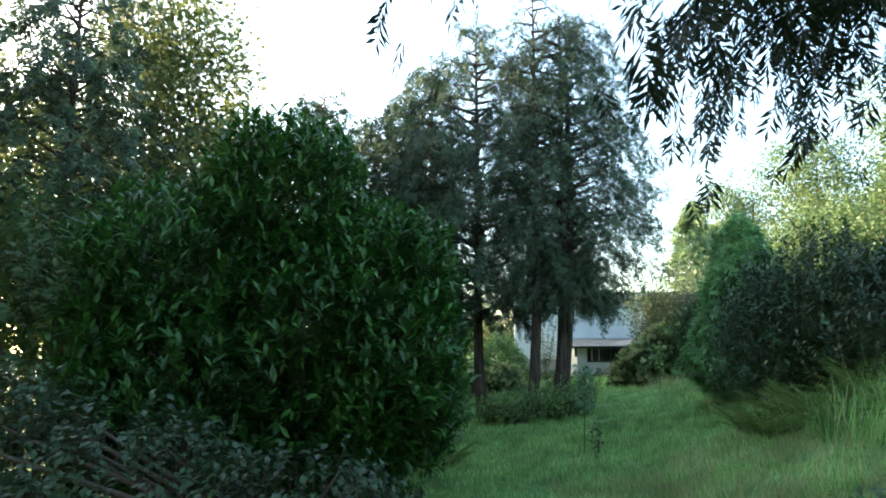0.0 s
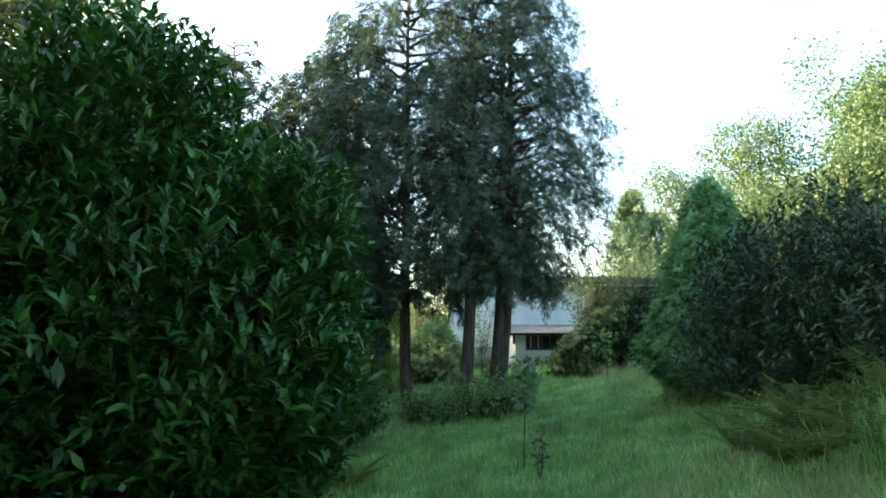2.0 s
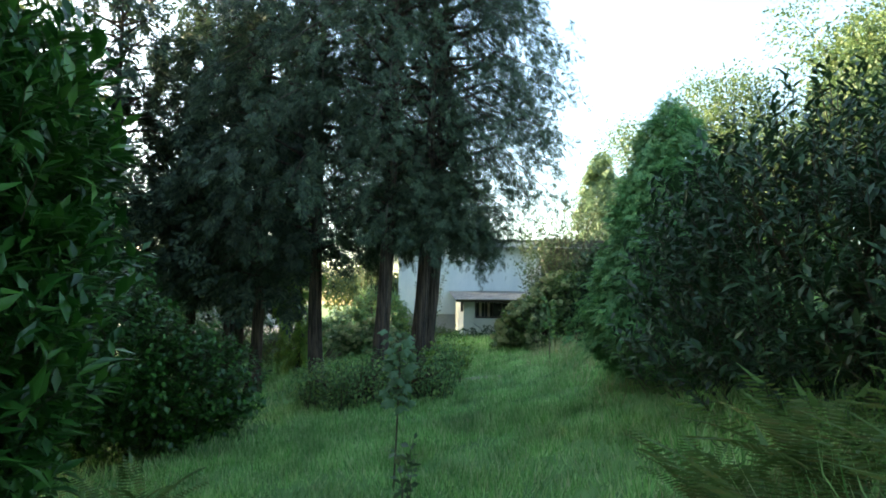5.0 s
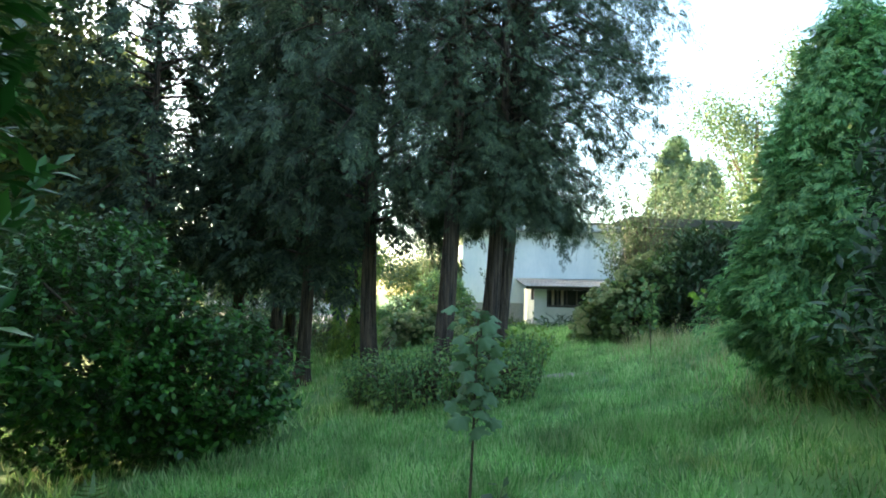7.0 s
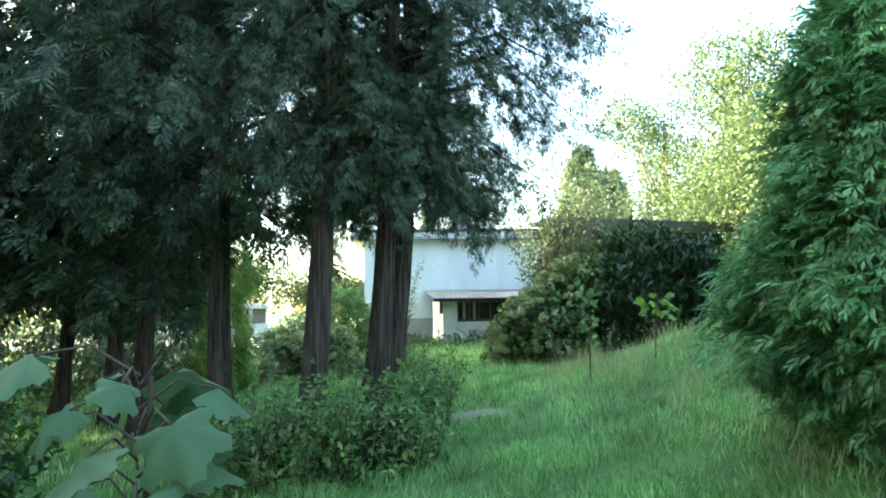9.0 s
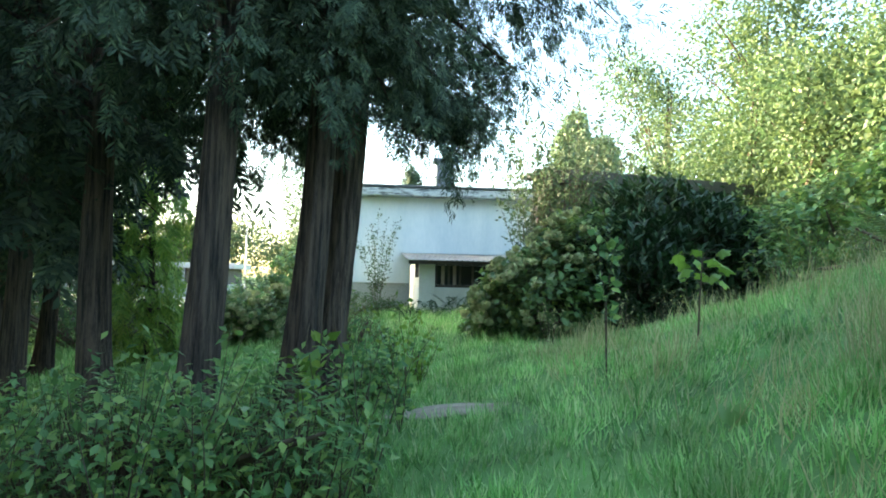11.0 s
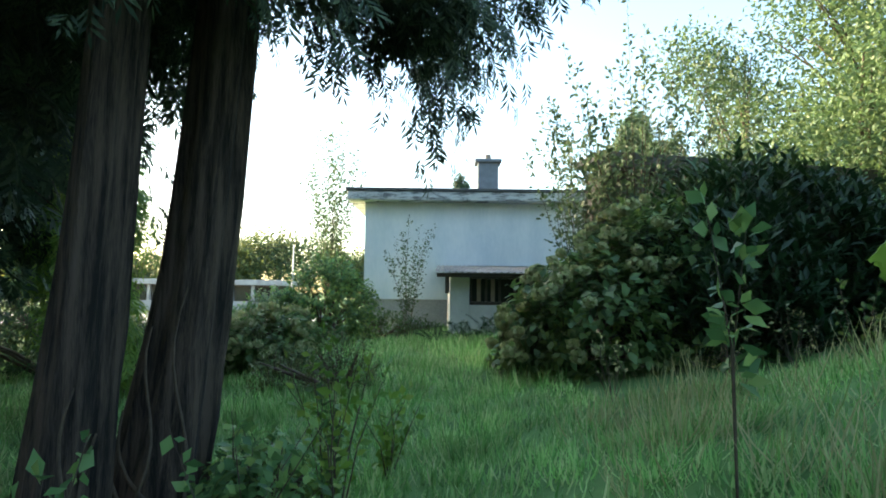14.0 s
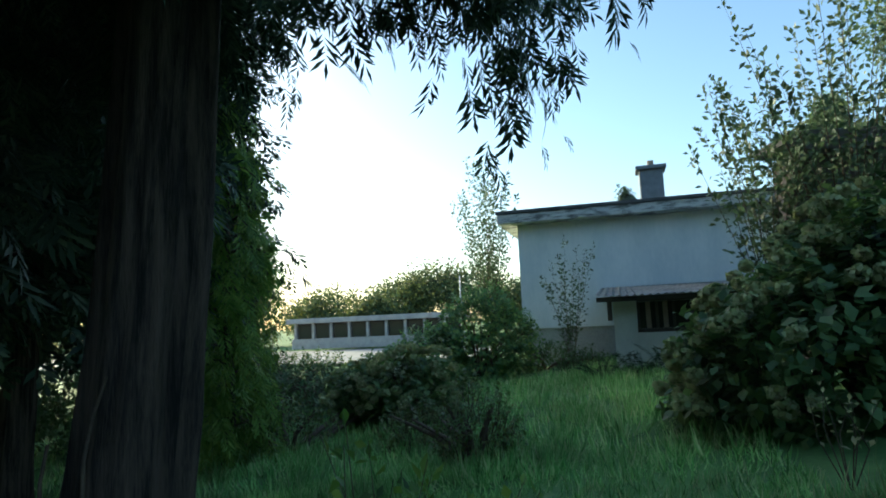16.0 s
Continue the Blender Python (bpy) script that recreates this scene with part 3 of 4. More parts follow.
bush("bramble_shrub", "low dark brambles at the foot of the laurel", "shrub", [(-2.4, 11.2, 0.8, 1.3, 1.3, 0.65), (-4.2, 11.4, 0.9, 1.5, 1.4, 0.95), (-6.0, 11.6, 1.1, 1.5, 1.5, 1.2)], 1700, 0.4, 9, 0.1, M_RHODO, template=LEAF_WIDE, up=0.4)
bush("bramble_shrub", "leafy brambles beside the path", "shrub", [(2.5, 9.9, 1.0, 0.65, 0.7, 0.45), (3.4, 10.4, 1.2, 0.7, 0.8, 0.6)], 420, 0.3, 9, 0.08, M_SHRUB, template=LEAF_WIDE, up=0.4)
bush("ivy_shrub", "ivy and bramble climbing the trunk foot", "shrub", [(1.72, 25.0, 0.75, 0.4, 0.38, 0.55)], 300, 0.25, 9, 0.075, M_WEED, template=LEAF_WIDE, up=0.3)
bush("bank_shrub", "weeds and brambles along the crest of the bank", "shrub", [(8.2, 25.6, 2.5, 0.9, 1.0, 0.5), (9.2, 24.0, 2.9, 1.0, 1.0, 0.5), (7.6, 27.0, 2.0, 0.8, 0.8, 0.5), (6.6, 21.8, 2.0, 0.7, 0.7, 0.4)], 700, 0.35, 9, 0.09, M_FERN, up=0.8)
bush("bank_shrub", "mixed leafy shrubs on the bank", "shrub", [(9.8, 28.5, 2.6, 1.6, 1.5, 1.6), (10.8, 27.2, 3.4, 1.6, 1.5, 2.0), (9.4, 30.2, 2.2, 1.2, 1.2, 1.4)], 1800, 0.45, 10, 0.15, M_WEED, template=LEAF_WIDE, up=0.5)

# hydrangeas and the evergreen beside the lean-to
bush("rhododendron_bush", "dark rounded rhododendron by the shed", "bush", [(7.3, 30.8, 2.3, 2.0, 1.6, 1.9), (8.6, 31.2, 2.3, 1.6, 1.4, 1.6), (6.4, 29.9, 1.9, 1.4, 1.3, 1.4)], 3100, 0.5, 10, 0.22, M_RHODO, template=LEAF_NARROW, up=1.1, spread=0.5, shell=0.45)


def hydrangea(label, blobs, count, heads, face=-0.15):
    ob = bush("hydrangea_bush", label, "bush", blobs, count, 0.35, 8, 0.15, M_HYDRANGEA, template=LEAF_WIDE, up=0.5)
    x, y, z = ob.location
    local = [(b[0] - x, b[1] - y, b[2] - z, *b[3:]) for b in blobs]
    p, out = crown_points(local, heads * 6, 0.97)
    keep = (out[:, 1] < 0.3) & (out[:, 0] < face) & (p[:, 2] > 0.2) & ~inside_other(p, local, 0.85)
    p = p[keep][:heads]
    d = rand_dirs(90)
    for c in p:
        r = rng.uniform(0.06, 0.1)
        v, f = scatter(SMALL_FLAT, c + d * np.array([r, r, r * 0.75]) * rng.uniform(0.75, 1.1, 90)[:, None], rand_dirs(90), d + 0.7 * rand_dirs(90), rng.uniform(0.03, 0.055, 90))
        link_mesh("flower_head", v, f, M_FLOWER, ob, "faded cream flower head")
    return ob


SMALL_FLAT = (np.array([(-0.5, -0.5, 0), (0.5, -0.5, 0.05), (0.5, 0.5, 0), (-0.5, 0.5, 0.05)]), np.array([(0, 1, 2), (0, 2, 3)]))
hydrangea("tall hydrangea with faded cream flower heads", [(4.9, 30.2, 1.5, 1.4, 1.4, 1.2), (5.7, 30.4, 2.4, 1.1, 1.2, 1.0), (4.1, 30.6, 1.1, 0.8, 1.0, 0.7)], 2000, 95)
hydrangea("smaller hydrangea with faded cream flower heads", [(-0.6, 33.9, 0.95, 1.0, 0.9, 0.75), (-1.7, 34.6, 0.8, 0.9, 0.8, 0.7)], 620, 75, 0.9)

# ---- the house ----
def build_house():
    ob = thing("house", "low white rendered house with a flat felted roof", "house", (0, 0, 0), kind="structure")
    part("wall_front", box_bm(-0.16, 44.55, 1.78, 10.5, 44.85, 5.32), M_RENDER, ob, "stained white rendered wall")
    part("wall_side", box_bm(-0.16, 44.854, 1.78, 0.14, 53.5, 5.32), M_RENDER, ob)
    part("wall_side", box_bm(10.2, 44.854, 0.3, 10.5, 53.5, 5.32), M_RENDER, ob)
    part("wall_back", box_bm(0.144, 53.2, 0.3, 10.196, 53.5, 5.32), M_RENDER, ob)
    part("plinth", box_bm(-0.12, 44.62, -0.6, 10.4, 44.9, 1.776), M_MORTAR, ob, "grey brick plinth")
    part("roof_slab", box_bm(-0.75, 43.95, 5.324, 11.0, 54, 5.64, 0.02), M_FASCIA, ob, "peeling weathered fascia")
    part("roof_felt", box_bm(-0.8, 43.9, 5.644, 11.05, 54.05, 5.76, 0.02), M_FELT, ob)
    chim = part("chimney", box_bm(4.05, 46.2, 5.76, 4.85, 47.0, 7.18, 0.01), M_SLATE, ob, "slate-clad chimney stack")
    part("chimney_cap", box_bm(3.93, 46.08, 7.184, 4.97, 47.12, 7.32, 0.02), M_SLATE, chim)
    part("chimney_pot", box_bm(4.36, 46.5, 7.324, 4.58, 46.72, 7.58, 0.03), M_CLAY, chim, "clay chimney pot")
    return ob


house = build_house()


def build_lean_to():
    ob = thing("lean_to", "cream lean-to with a corrugated roof and dark window", "outbuilding", (0, 0, 0), kind="structure")
    x0, x1, y0 = 2.88, 8.0, 37.3
    part("wall_front", box_bm(x0, y0, 0.3, 3.36, y0 + 0.15, 2.5), M_CREAM, ob)
    part("wall_front", box_bm(3.364, y0, 0.3, 5.6, y0 + 0.15, 1.72), M_CREAM, ob)
    part("wall_front", box_bm(5.604, y0, 0.3, x1, y0 + 0.15, 2.5), M_CREAM, ob)
    part("wall_side", box_bm(x0, y0 + 0.154, 0.3, x0 + 0.15, 44.5, 2.5), M_CREAM, ob)
    win = thing("window_1", "", "", (0, 0, 0))
    win.parent = ob
    part("window_frame", box_bm(3.37, y0 + 0.02, 1.724, 5.6, y0 + 0.12, 1.8, 0.005), M_DARKWOOD, win)
    part("window_frame", box_bm(3.37, y0 + 0.02, 2.38, 5.6, y0 + 0.12, 2.46, 0.005), M_DARKWOOD, win)
    for x in (3.4, 3.78, 4.12, 4.5, 4.9, 5.3):
        part("mullion", box_bm(x - 0.03, y0 + 0.03, 1.804, x + 0.03, y0 + 0.11, 2.376, 0.005), M_DARKWOOD, win)
    for x in (3.6, 3.95):
        part("curtain", box_bm(x - 0.05, y0 + 0.055, 1.81, x + 0.05, y0 + 0.066, 2.37), M_CLAY, win, "pale strip of curtain")
    part("pane", box_bm(3.42, y0 + 0.07, 1.804, 5.56, y0 + 0.078, 2.376), M_GLASS, win)
    part("bracket", box_bm(x0 - 0.12, y0 - 0.18, 2.0, x0 - 0.02, y0 - 0.004, 2.48, 0.01), M_DARKWOOD, ob, "dark timber bracket")
    part("eaves_board", box_bm(2.55, 36.98, 2.4, 8.1, 37.06, 2.5, 0.005), M_DARKWOOD, ob)
    bm = bmesh.new()
    n = 110
    rows = []
    for y, z in ((36.9, 2.52), (44.54, 3.02)):
        rows.append([bm.verts.new((2.5 + 5.8 * i / n, y, z + 0.022 * math.sin(i * math.pi / 1.5))) for i in range(n + 1)])
    for i in range(n):
        bm.faces.new((rows[0][i], rows[0][i + 1], rows[1][i + 1], rows[1][i]))
    bmesh.ops.solidify(bm, geom=bm.faces[:], thickness=0.02)
    part("roof_sheet", bm, M_SHEET, ob, "weathered corrugated roof sheet")
    return ob


build_lean_to()


def build_shed():
    a, b = Vector((5.55, 33.2, 0)), Vector((11.8, 34.7, 0))
    turn = math.atan2(b.y - a.y, b.x - a.x)
    ob = thing("shed", "dark weathered timber shed with a flat roof", "shed", (5.55, 33.2, 0), kind="structure")
    ob.rotation_euler = (0, 0, turn)
    long = (b - a).length
    # Shade on the left end is put into this wall's darker colour.
    part("wall", box_bm(0.2, 0.3, 0.2, long - 0.2, 0.85, 4.4), M_DARKWOOD, ob)
    for i in range(30):
        x = 0.22 + i * (long - 0.44) / 30
        part("board", box_bm(x, 0.27, 0.3, x + 0.19, 0.297, 4.36, 0.004), M_SHEDWOOD, ob)
    part("roof", box_bm(0, 0, 4.52, long, 1.05, 4.66, 0.01), M_FELT, ob)
    part("fascia", box_bm(0, -0.03, 4.404, long, -0.004, 4.7, 0.006), M_SHEDWOOD, ob, "grey weathered fascia board")
    return ob


build_shed()

# ---- woods and distance ----
for x, y, h, r in ((17.5, 43, 13, 3.8), (22, 38, 16, 4.2), (16, 49, 12, 3.4), (24, 30, 15, 4.2), (19, 33, 12, 3.2), (28, 44, 18, 4.5)):
    broadleaf("woodland_tree", "tall leafy tree on the wooded bank", x, y, h, [(0, 0, h * 0.6, r, r, h * 0.3), (r * 0.4, -r * 0.3, h * 0.38, r * 0.9, r * 0.9, h * 0.24), (-r * 0.4, 0, h * 0.78, r * 0.7, r * 0.7, h * 0.2)], 17000, 0.19, M_WOODS, group="woodland")
# Several stand out of view, added to shade the garden and close the wood.
for x, y, h, r in ((-11.5, 29, 13, 2.6), (-12.5, 25, 16.5, 2.8), (-16, 18, 12, 4), (-20, 22, 13, 4.5), (-13.5, 13.5, 9, 2.6), (-14, 36, 12.5, 3.8), (-19, 41, 12.5, 4.2), (-20, 34, 13, 4.2), (-20, 49, 13, 4.4), (-25, 45, 13, 5), (-18, 27, 13, 4.2), (-26, 55, 14, 5), (-15, 31, 12, 3.4), (-11.7, 45.3, 10, 1.4), (-15, 10, 13, 4), (-8.0, 3.0, 11, 3.2), (-14, 2, 13, 4), (-8, -6, 13, 4), (0, -10, 13, 4), (8, -5, 13, 4), (13, 3, 12, 4)):
    broadleaf("woodland_tree", "leafy tree with golden evening tips, some added unseen for shade", x, y, h, [(0, 0, h * 0.62, r, r, h * 0.3), (r * 0.3, -r * 0.3, h * 0.38, r * 0.95, r * 0.95, h * 0.25), (0, 0, h * 0.82, r * 0.6, r * 0.6, h * 0.16)], 6000 if y < 12 else 15000, 0.45 if y < 12 else 0.24, M_SUNLIT, group="woodland")
for x, y, h, r in ((13.5, 37.5, 7.5, 2.8), (12.2, 33.0, 6.5, 2.4), (16.5, 39, 9, 3.2), (15.5, 32, 8, 2.8), (19.5, 41, 10, 3.2), (12.5, 28, 6.5, 2.2)):
    broadleaf("woodland_tree", "low leafy tree at the edge of the wood", x, y, h, [(0, 0, h * 0.4, r, r, h * 0.36), (r * 0.3, -r * 0.3, h * 0.7, r * 0.7, r * 0.7, h * 0.26)], 15000, 0.15, M_WOODS, group="woodland", trunk_r=0.12)
for x, y in ((21.5, 83), (25, 85)):
    conifer("distant_conifer", "far pale green pointed conifer", x, y, 18 if x < 23 else 16, 1.0, 4.4, 0.3, 4500, material=M_PALE, template=LACY_FAR, size=0.9, sink=-0.2, top=0.05, group="far conifers")
for x, y, h, r in ((-36, 128, 11, 8), (-24, 126, 12, 9), (-50, 130, 10, 9), (-12, 132, 10, 8), (-62, 120, 12, 9), (-5, 135, 9, 8), (-30, 105, 6, 3)):
    broadleaf("distant_tree", "far rounded tree lit by the evening sun", x, y, h, [(0, 0, h * 0.55, r, r * 0.7, h * 0.42)], 8000, 0.6, M_SUNLIT, group="far trees", shell=0.6)

# ---- before and beside the house ----
bush("hedge_shrub", "overgrown yellow-green shrub at the house corner", "shrub", [(-1.0, 41.5, 1.6, 1.4, 1.2, 1.8), (-2.4, 41.2, 1.0, 1.4, 1.2, 1.2), (-3.8, 41.6, 0.6, 1.3, 1.2, 0.9), (-0.3, 42.6, 1.2, 1.0, 0.9, 1.6)], 2600, 0.35, 9, 0.13, M_WEED, template=LEAF_WIDE, up=0.4)
bush("hedge_shrub", "low dark weeds along the brick plinth", "shrub", [(0.8, 43.2, 0.7, 1.1, 0.7, 0.8), (2.0, 41.0, 0.7, 0.9, 0.8, 0.7)], 500, 0.35, 9, 0.12, M_SHRUB, up=0.7)
bush("hedge_shrub", "rough scrub at the lawn's far edge", "shrub", [(-5.0, 39.0, 0.5, 1.4, 1.0, 0.9), (-7.2, 41.0, 0.5, 1.8, 1.2, 1.0), (-9.6, 42.0, 0.6, 1.8, 1.3, 1.2)], 900, 0.4, 9, 0.13, M_SHRUB, up=0.7)
bush("hedge_shrub", "olive scrub and seedlings beyond the grove", "shrub", [(-2.3, 32.3, 0.5, 1.0, 0.8, 0.75), (-3.6, 33.4, 0.6, 1.1, 0.9, 0.9), (-1.2, 37.0, 0.6, 1.2, 0.8, 0.9)], 620, 0.4, 9, 0.1, M_FERN, up=0.9)
bush("hedge_shrub", "rough bushes along the street edge", "shrub", [(-13.0, 52.0, 0.0, 2.2, 1.2, 1.2), (-17.0, 54.5, -0.1, 2.6, 1.2, 1.3), (-10.2, 50.0, 0.1, 1.6, 1.2, 1.2), (-21.5, 57.0, 0.0, 2.6, 1.2, 1.4)], 700, 0.5, 8, 0.2, M_FERN, up=0.8)
bush("hedge_shrub", "small weedy shrub in the lawn", "shrub", [(1.35, 30.2, 0.9, 0.6, 0.5, 0.65), (0.3, 31.4, 0.7, 0.7, 0.6, 0.5)], 420, 0.35, 9, 0.08, M_FERN, up=0.9)


def wispy(name, label, x, y, height, spread, count, leaf, material, stems=7, low=0.25, template=None):
    """A twiggy upright shrub: thin whips, each with small leaves along it."""
    z = ground_z(x, y)
    ob = thing(name, label, "tree", (x, y, z))
    rods, chunks = [], []
    for i in range(stems):
        a, r = i * 2.4, spread * math.sqrt((i + 0.5) / stems)
        top = np.array([r * math.cos(a), r * math.sin(a), height * rng.uniform(0.65, 1.0)])
        mid = top * np.array([0.35, 0.35, 0.5]) + rng.normal(size=3) * 0.05
        rods.append(tube([(0, 0, -0.05), mid, top], [0.004 + height * 0.0018, 0.003 + height * 0.0008, 0.0015], 5))
        k = count // stems
        t = rng.uniform(low, 1, k)
        p = np.where(t[:, None] < 0.5, mid * (t * 2)[:, None], mid + (top - mid) * (t * 2 - 1)[:, None])
        side = rand_dirs(k)
        p = p + side * (rng.random(k) * 0.32 * (1.15 - t) * height * 0.22)[:, None]
        chunks.append(scatter(SMALL if template is None else template, p, side + np.array([0, 0, 0.5]), rand_dirs(k) + np.array([0, 0, 0.6]), leaf * rng.uniform(0.6, 1.3, k)))
    for rod in rods:
        link_mesh("stem", *rod, M_TWIG, ob, smooth=True)
    tagged(link_mesh("foliage", *merge(*chunks), material, ob), kind="stuff")
    return ob


wispy("birch_sapling", "thin birch sapling against the white wall", 1.59, 42.1, 3.9, 1.0, 900, 0.11, M_GREY, 11)
wispy("poplar_shrub", "tall twiggy shrub behind the house corner", -2.2, 49.5, 9.4, 1.5, 4200, 0.15, M_GREY, 26, 0.3)
wispy("willow_shrub", "grey-green willow in front of the shed", 6.0, 32.4, 5.4, 2.0, 5200, 0.1, M_GREY, 38, 0.12)
wispy("willow_shrub", "young willow beside the shed corner", 5.1, 32.5, 4.6, 1.1, 2600, 0.1, M_GREY, 22, 0.12)
wispy("willow_shrub", "loose willow growing behind the shed", 9.0, 36.8, 5.4, 2.0, 3600, 0.12, M_GREY, 26, 0.3)
wispy("oak_sapling", "young oak sapling with yellow-green leaves", 3.95, 24.3, 1.6, 0.14, 75, 0.1, M_WEED, 2, 0.4, LEAF_WIDE)
wispy("oak_sapling", "spindly sapling in the grass", 1.9, 25.9, 1.1, 0.2, 50, 0.08, M_SHRUB, 3, 0.3)
wispy("oak_sapling", "tall leafy sucker among the brambles", 1.35, 22.75, 1.35, 0.2, 60, 0.11, M_LIME, 3, 0.3)


def palmate_template():
    """A five-lobed leaf, cupped and drooping at its edge."""
    v, f = [(0, 0.05, 0.03)], []
    n = 30
    for i in range(n + 1):
        a = radians(-150 + 300 * i / n)
        r = 0.43 + 0.09 * math.cos(a * 6.0) + 0.09 * math.cos(a) + 0.02 * (-1) ** i
        v.append((r * math.sin(a), 0.08 + r * math.cos(a), -0.75 * r * r - 0.3 * abs(r * math.sin(a)) + 0.06 * math.cos(a * 6.0)))
    for i in range(1, n + 1):
        f.append((0, i + 1, i))
    return np.array(v), np.array(f)


PALM = palmate_template()


def maple(label, x, y, leaves, height, size, material, low=0.35):
    z = ground_z(x, y)
    ob = thing("maple_sapling", label, "sapling", (x, y, z))
    top = np.array([0.05, 0.0, height])
    link_mesh("stem", *tube([(0, 0, -0.05), (0.03, 0.02, height * 0.5), top], [0.011, 0.008, 0.004], 6), M_TWIG, ob, smooth=True)
    for i in range(leaves):
        a, k = i * 2.4, (i + 1) / leaves
        base = np.array([0.03, 0.01, height * (low + (1 - low) * k)])
        out = np.array([math.cos(a), math.sin(a), 0.25])
        p = base + out * size * rng.uniform(0.5, 1.3)
        link_mesh("stalk", *tube([base, (base + p) / 2 + (0, 0, 0.03), p], [0.0028, 0.002, 0.002], 4), M_TWIG, ob)
        s = size * rng.uniform(0.5, 1.25)
        v, f = scatter(PALM, p[None], (out + np.array([0, 0, rng.uniform(-1.1, -0.2)]))[None], np.array([[rng.uniform(-0.9, 0.9), rng.uniform(-0.7, 0.3), 0.9]]), np.array([s]))
        link_mesh("leaf", v, f, material, ob)
    return ob


maple("bright lime maple sapling on the bank", 4.85, 24.3, 12, 0.85, 0.17, M_LIME, 0.6)
maple("sycamore seedling with big soft leaves by the path", 0.97, 16.85, 60, 1.5, 0.115, M_SYCAMORE, 0.5)


def fern(label, x, y, fronds, size, material=None, group="ferns"):
    z = ground_z(x, y)
    ob = thing("fern", label, "fern", (x, y, z), group)
    for i in range(fronds):
        a = i * 2.4 + rng.uniform(-0.3, 0.3)
        out = np.array([math.cos(a), math.sin(a), rng.uniform(0.8, 2.6)])
        v, f = scatter(FROND, np.array([[0.04 * out[0], 0.04 * out[1], 0.0]]), out[None], (np.array([0, 0, 1.0]) - 0.2 * out)[None], np.array([size * rng.uniform(0.75, 1.1)]))
        link_mesh("frond", v, f, material or M_FERN, ob)
    return ob


FROND = spray_template(18, 0.5, 0.3, 0.15, 0.006, 0.07)
for x, y, n, size in ((2.9, 13.5, 22, 0.7), (3.4, 14.0, 22, 0.8), (3.4, 13.0, 20, 0.7), (4.0, 13.4, 20, 0.8), (2.9, 14.3, 16, 0.6)):
    fern("tall yellowing bracken fern beside the path", x, y, n, size)
fern("green fern at the foot of the laurel", -1.5, 17.0, 11, 0.75)
fern("green fern at the foot of the laurel", -2.2, 16.6, 10, 0.8)
for x, y in ((7.3, 24.4), (7.0, 23.3)):
    fern("green fern on the grassy bank", x, y, 11, 0.95)
for x, y in ((3.3, 36.4), (3.9, 36.3), (2.6, 36.6), (4.4, 35.8)):
    fern("dark fern against the lean-to", x, y, 9, 0.8, M_RHODO)

# thistle-like weed in the lawn
wispy("weed_stalk", "grey-green weed standing in the lawn", 1.08, 16.15, 0.7, 0.15, 60, 0.09, M_GREY, 4, 0.3)
# bare patch of earth
def dirt_patch(x, y, r):
    bm = bmesh.new()
    ring = []
    for i in range(28):
        a = 2 * math.pi * i / 28
        k = r * (1 + 0.25 * noise.noise((math.cos(a) * 1.7, math.sin(a) * 1.7, 4)))
        px, py = x + 1.3 * k * math.cos(a), y + 0.7 * k * math.sin(a)
        ring.append(bm.verts.new((px, py, ground_z(px, py) + 0.02)))
    mid = bm.verts.new((x, y, ground_z(x, y) + 0.05))
    for i in range(28):
        bm.faces.new((mid, ring[i], ring[(i + 1) % 28]))
    tagged(part("bare_earth", bm, M_DIRT), "bare trodden patch of pale earth", "earth", kind="structure")


dirt_patch(2.4, 24.5, 0.46)


# ---- the street side ----
def far_building():
    x0, x1, y, z = -35, -15.5, 92, -0.3
    ob = thing("low_building", "far low flat-roofed pale building", "building", (0, 0, 0), kind="structure")
    part("wall", box_bm(x0, y, z, x1, y + 8, z + 1.2), M_CONCRETE, ob)
    part("wall_upper", box_bm(x0 + 0.3, y + 0.3, z + 1.204, x1 - 0.3, y + 7.7, z + 3.0), M_DARKWOOD, ob)
    part("roof", box_bm(x0 - 0.6, y - 0.6, z + 3.004, x1 + 0.6, y + 8.6, z + 3.6, 0.05), M_CONCRETE, ob)
    for i in range(9):
        x = x0 + 0.5 + i * (x1 - x0 - 1.0) / 8
        part("pillar", box_bm(x - 0.15, y - 0.1, z + 1.204, x + 0.15, y + 0.29, z + 3.0), M_CONCRETE, ob)
    for i in range(8):
        x = x0 + 0.8 + i * (x1 - x0 - 1.0) / 8
        part("window", box_bm(x + 0.1, y + 0.2, z + 1.3, x + 1.6, y + 0.296, z + 2.8), M_GLASS, ob)


far_building()


def pole(x, y, height):
    ob = thing("street_pole", "thin pale street pole with a cable", "pole", (x, y, ground_z(x, y)))
    link_mesh("post", *tube([(0, 0, -0.2), (0, 0, height * 0.5), (0, 0, height)], [0.12, 0.1, 0.07], 8), M_STEEL, ob, smooth=True)
    pts = [(-60 + 60 * k / 12, 6 * (1 - k / 12), height - 0.2 + 1.2 * ((k / 12 - 0.5) ** 2 * 4 - 1) + 2.0 * (1 - k / 12)) for k in range(13)]
    link_mesh("cable", *tube(pts, [0.02] * 13, 4), M_DARKWOOD, ob)
    pts = [(45 * k / 12, 4 * k / 12, height - 0.2 + 1.2 * ((k / 12 - 0.5) ** 2 * 4 - 1)) for k in range(13)]
    link_mesh("cable", *tube(pts, [0.02] * 13, 4), M_DARKWOOD, ob)


pole(-12.5, 86, 7.5)
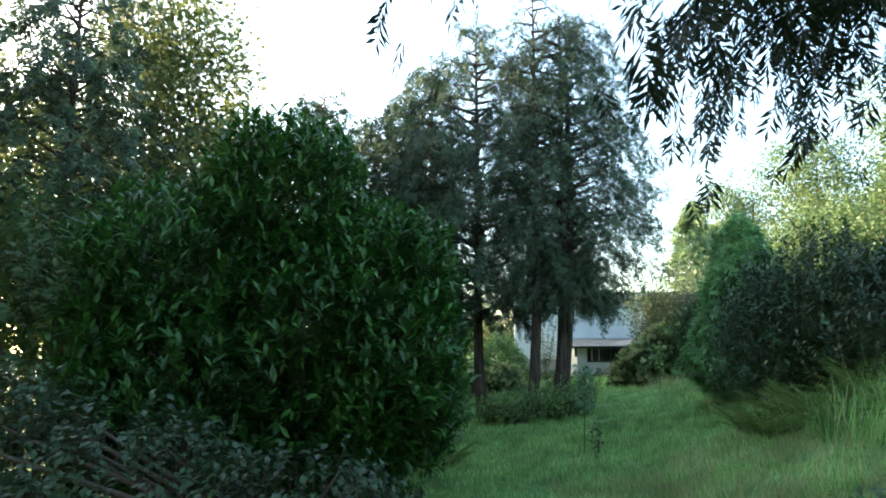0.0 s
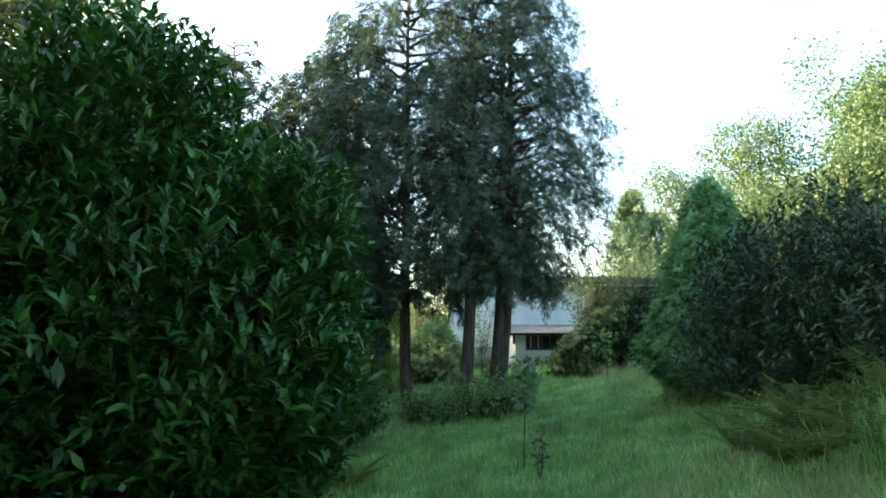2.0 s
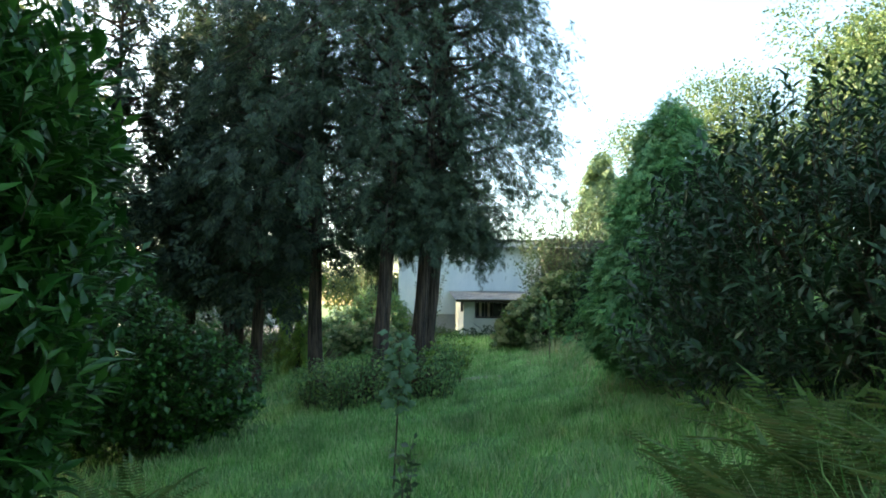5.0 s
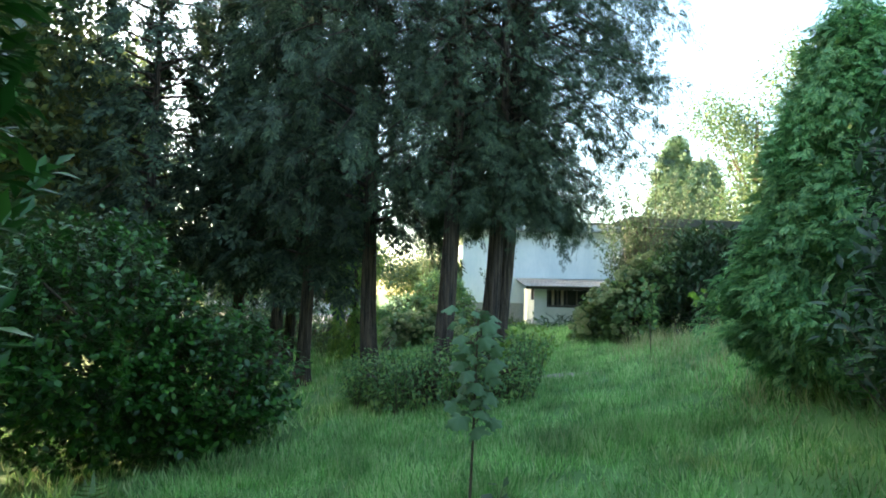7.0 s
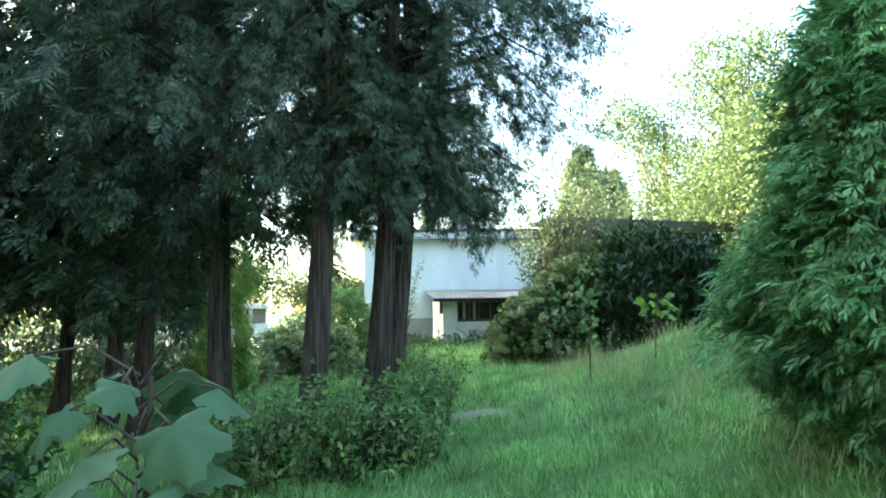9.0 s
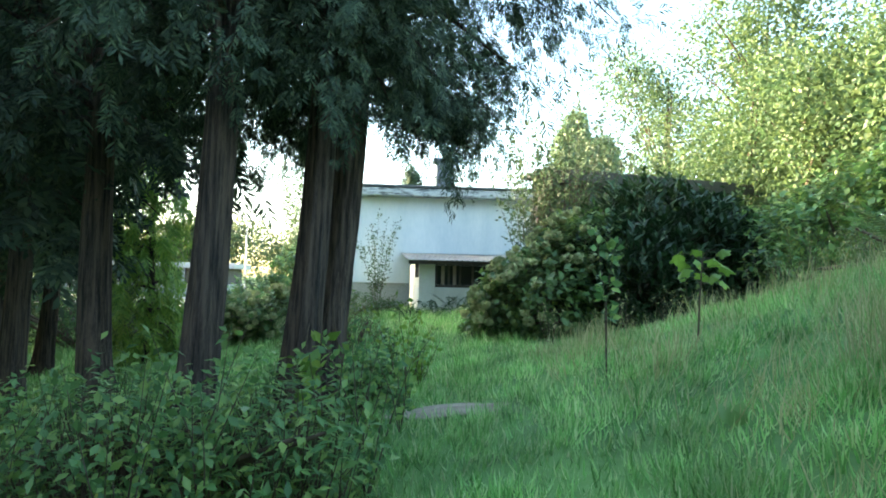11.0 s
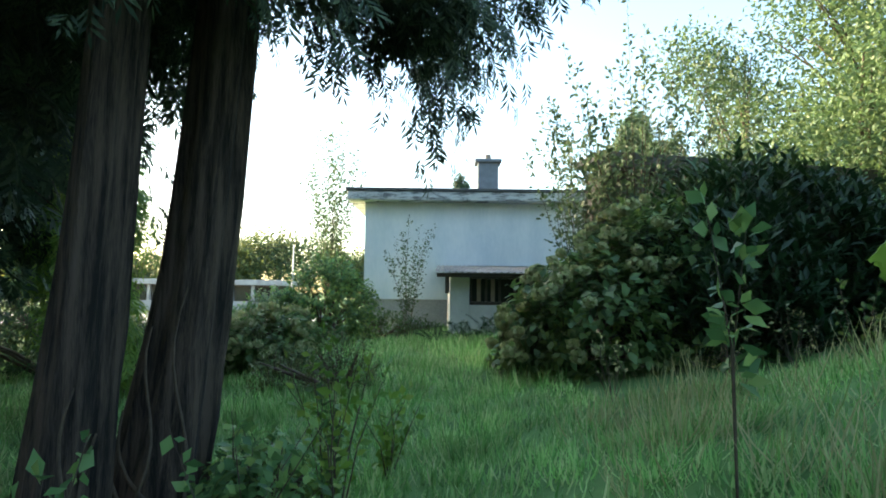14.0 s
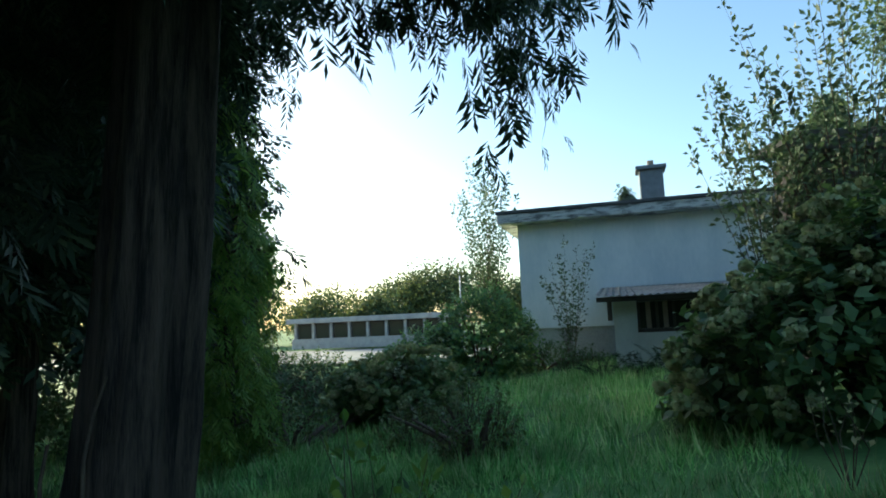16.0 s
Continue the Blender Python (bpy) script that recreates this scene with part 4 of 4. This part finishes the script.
street = link_mesh("street", np.array([(-120, 66, -0.47), (-8, 66, -0.47), (-8, 91, -0.47), (-120, 91, -0.47)]), np.array([(0, 1, 2), (0, 2, 3)]), M_STREET)
tagged(street, "pale sunlit street and parking ground", "street", kind="structure")

# ---- small plants ----
for x, y, h, n in ((1.75, 22.5, 1.2, 50), (0.5, 21.9, 1.1, 60), (-0.2, 22.1, 1.0, 60), (1.55, 23.1, 1.25, 60), (2.0, 23.9, 0.9, 50), (-1.0, 23.2, 1.1, 60), (0.9, 22.0, 1.3, 60)):
    wispy("hazel_sapling", "leafy sapling among the brambles", x, y, h, 0.35, n * 4, 0.062, M_WEED, 6, 0.15, LEAF_WIDE)
for x, y, h in ((2.1, 25.2, 1.2), (1.9, 25.9, 1.1), (2.3, 26.3, 0.8)):
    wispy("lime_sapling", "yellow-green sapling beside the trunk", x, y, h, 0.35, 130, 0.08, M_LIME, 6, 0.1)
for x, y, h in ((5.4, 21.6, 0.6), (6.2, 22.8, 0.7), (5.0, 20.6, 0.7), (6.6, 25.2, 0.8), (5.9, 26.4, 0.7)):
    wispy("bank_weed", "weedy stalks in the bank's grass", x, y, h, 0.3, 90, 0.06, M_FERN, 6, 0.1)
for x, y in ((5.3, 27.3), (4.3, 27.6), (6.3, 28.0)):
    wispy("dry_stalk", "dry brown seed stalks in the grass", x, y, 0.75, 0.25, 40, 0.05, M_STRAW, 8, 0.5)


def dock(x, y):
    z = ground_z(x, y)
    ob = thing("dock_plant", "broad upright pale green dock leaves", "plant", (x, y, z))
    for k, a in enumerate((0.4, 2.4, 4.2, 5.4)):
        out = np.array([math.cos(a) * 0.5, math.sin(a) * 0.5, 1.0])
        v, f = scatter(LEAF_FULL, np.array([[0.02 * math.cos(a), 0.02 * math.sin(a), 0.0]]), out[None], np.array([[0.2, -1.0, 0.4]]), np.array([0.17 - 0.02 * k]))
        link_mesh("leaf", v, f, M_WEED, ob)


dock(4.0, 22.2)
conifer("distant_conifer", "far slim conifer top above the roof", 4.4, 80, 12.2, 2.0, 1.2, 0.2, 500, material=M_CYPRESS, template=LACY_FAR, size=0.5, top=0.05, group="far conifers")


def vine(x, y, r, turn, low, high, wander):
    """A bare ivy stem that winds up over a trunk's foot."""
    z = ground_z(x, y)
    ob = thing("ivy_plant", "bare brown ivy stem clinging to the trunk foot", "ivy", (x, y, z), "ivy on the trunk feet")
    pts = []
    for k in range(13):
        t = k / 12
        h = low + (high - low) * t
        a = turn + wander * t + 0.25 * math.sin(7 * t + turn)
        w = r * (1 + 0.5 * math.exp(-h / 0.8)) * 1.12
        pts.append((w * math.cos(a), w * math.sin(a), h))
    link_mesh("stem", *tube(pts, [0.014 - 0.009 * k / 12 for k in range(13)], 6, 0.1), M_TWIG, ob, smooth=True)


for turn, high, wander in ((-2.0, 1.3, 0.9), (-1.5, 1.0, -0.9), (-1.1, 1.5, 0.5), (-0.6, 0.9, -1.2)):
    vine(1.19, 24.93, 0.21, turn, -0.05, high, wander)
for turn, high, wander in ((-1.3, 1.1, 0.7), (-0.7, 0.9, 0.5)):
    vine(1.06, 24.25, 0.15, turn, -0.05, high, wander)
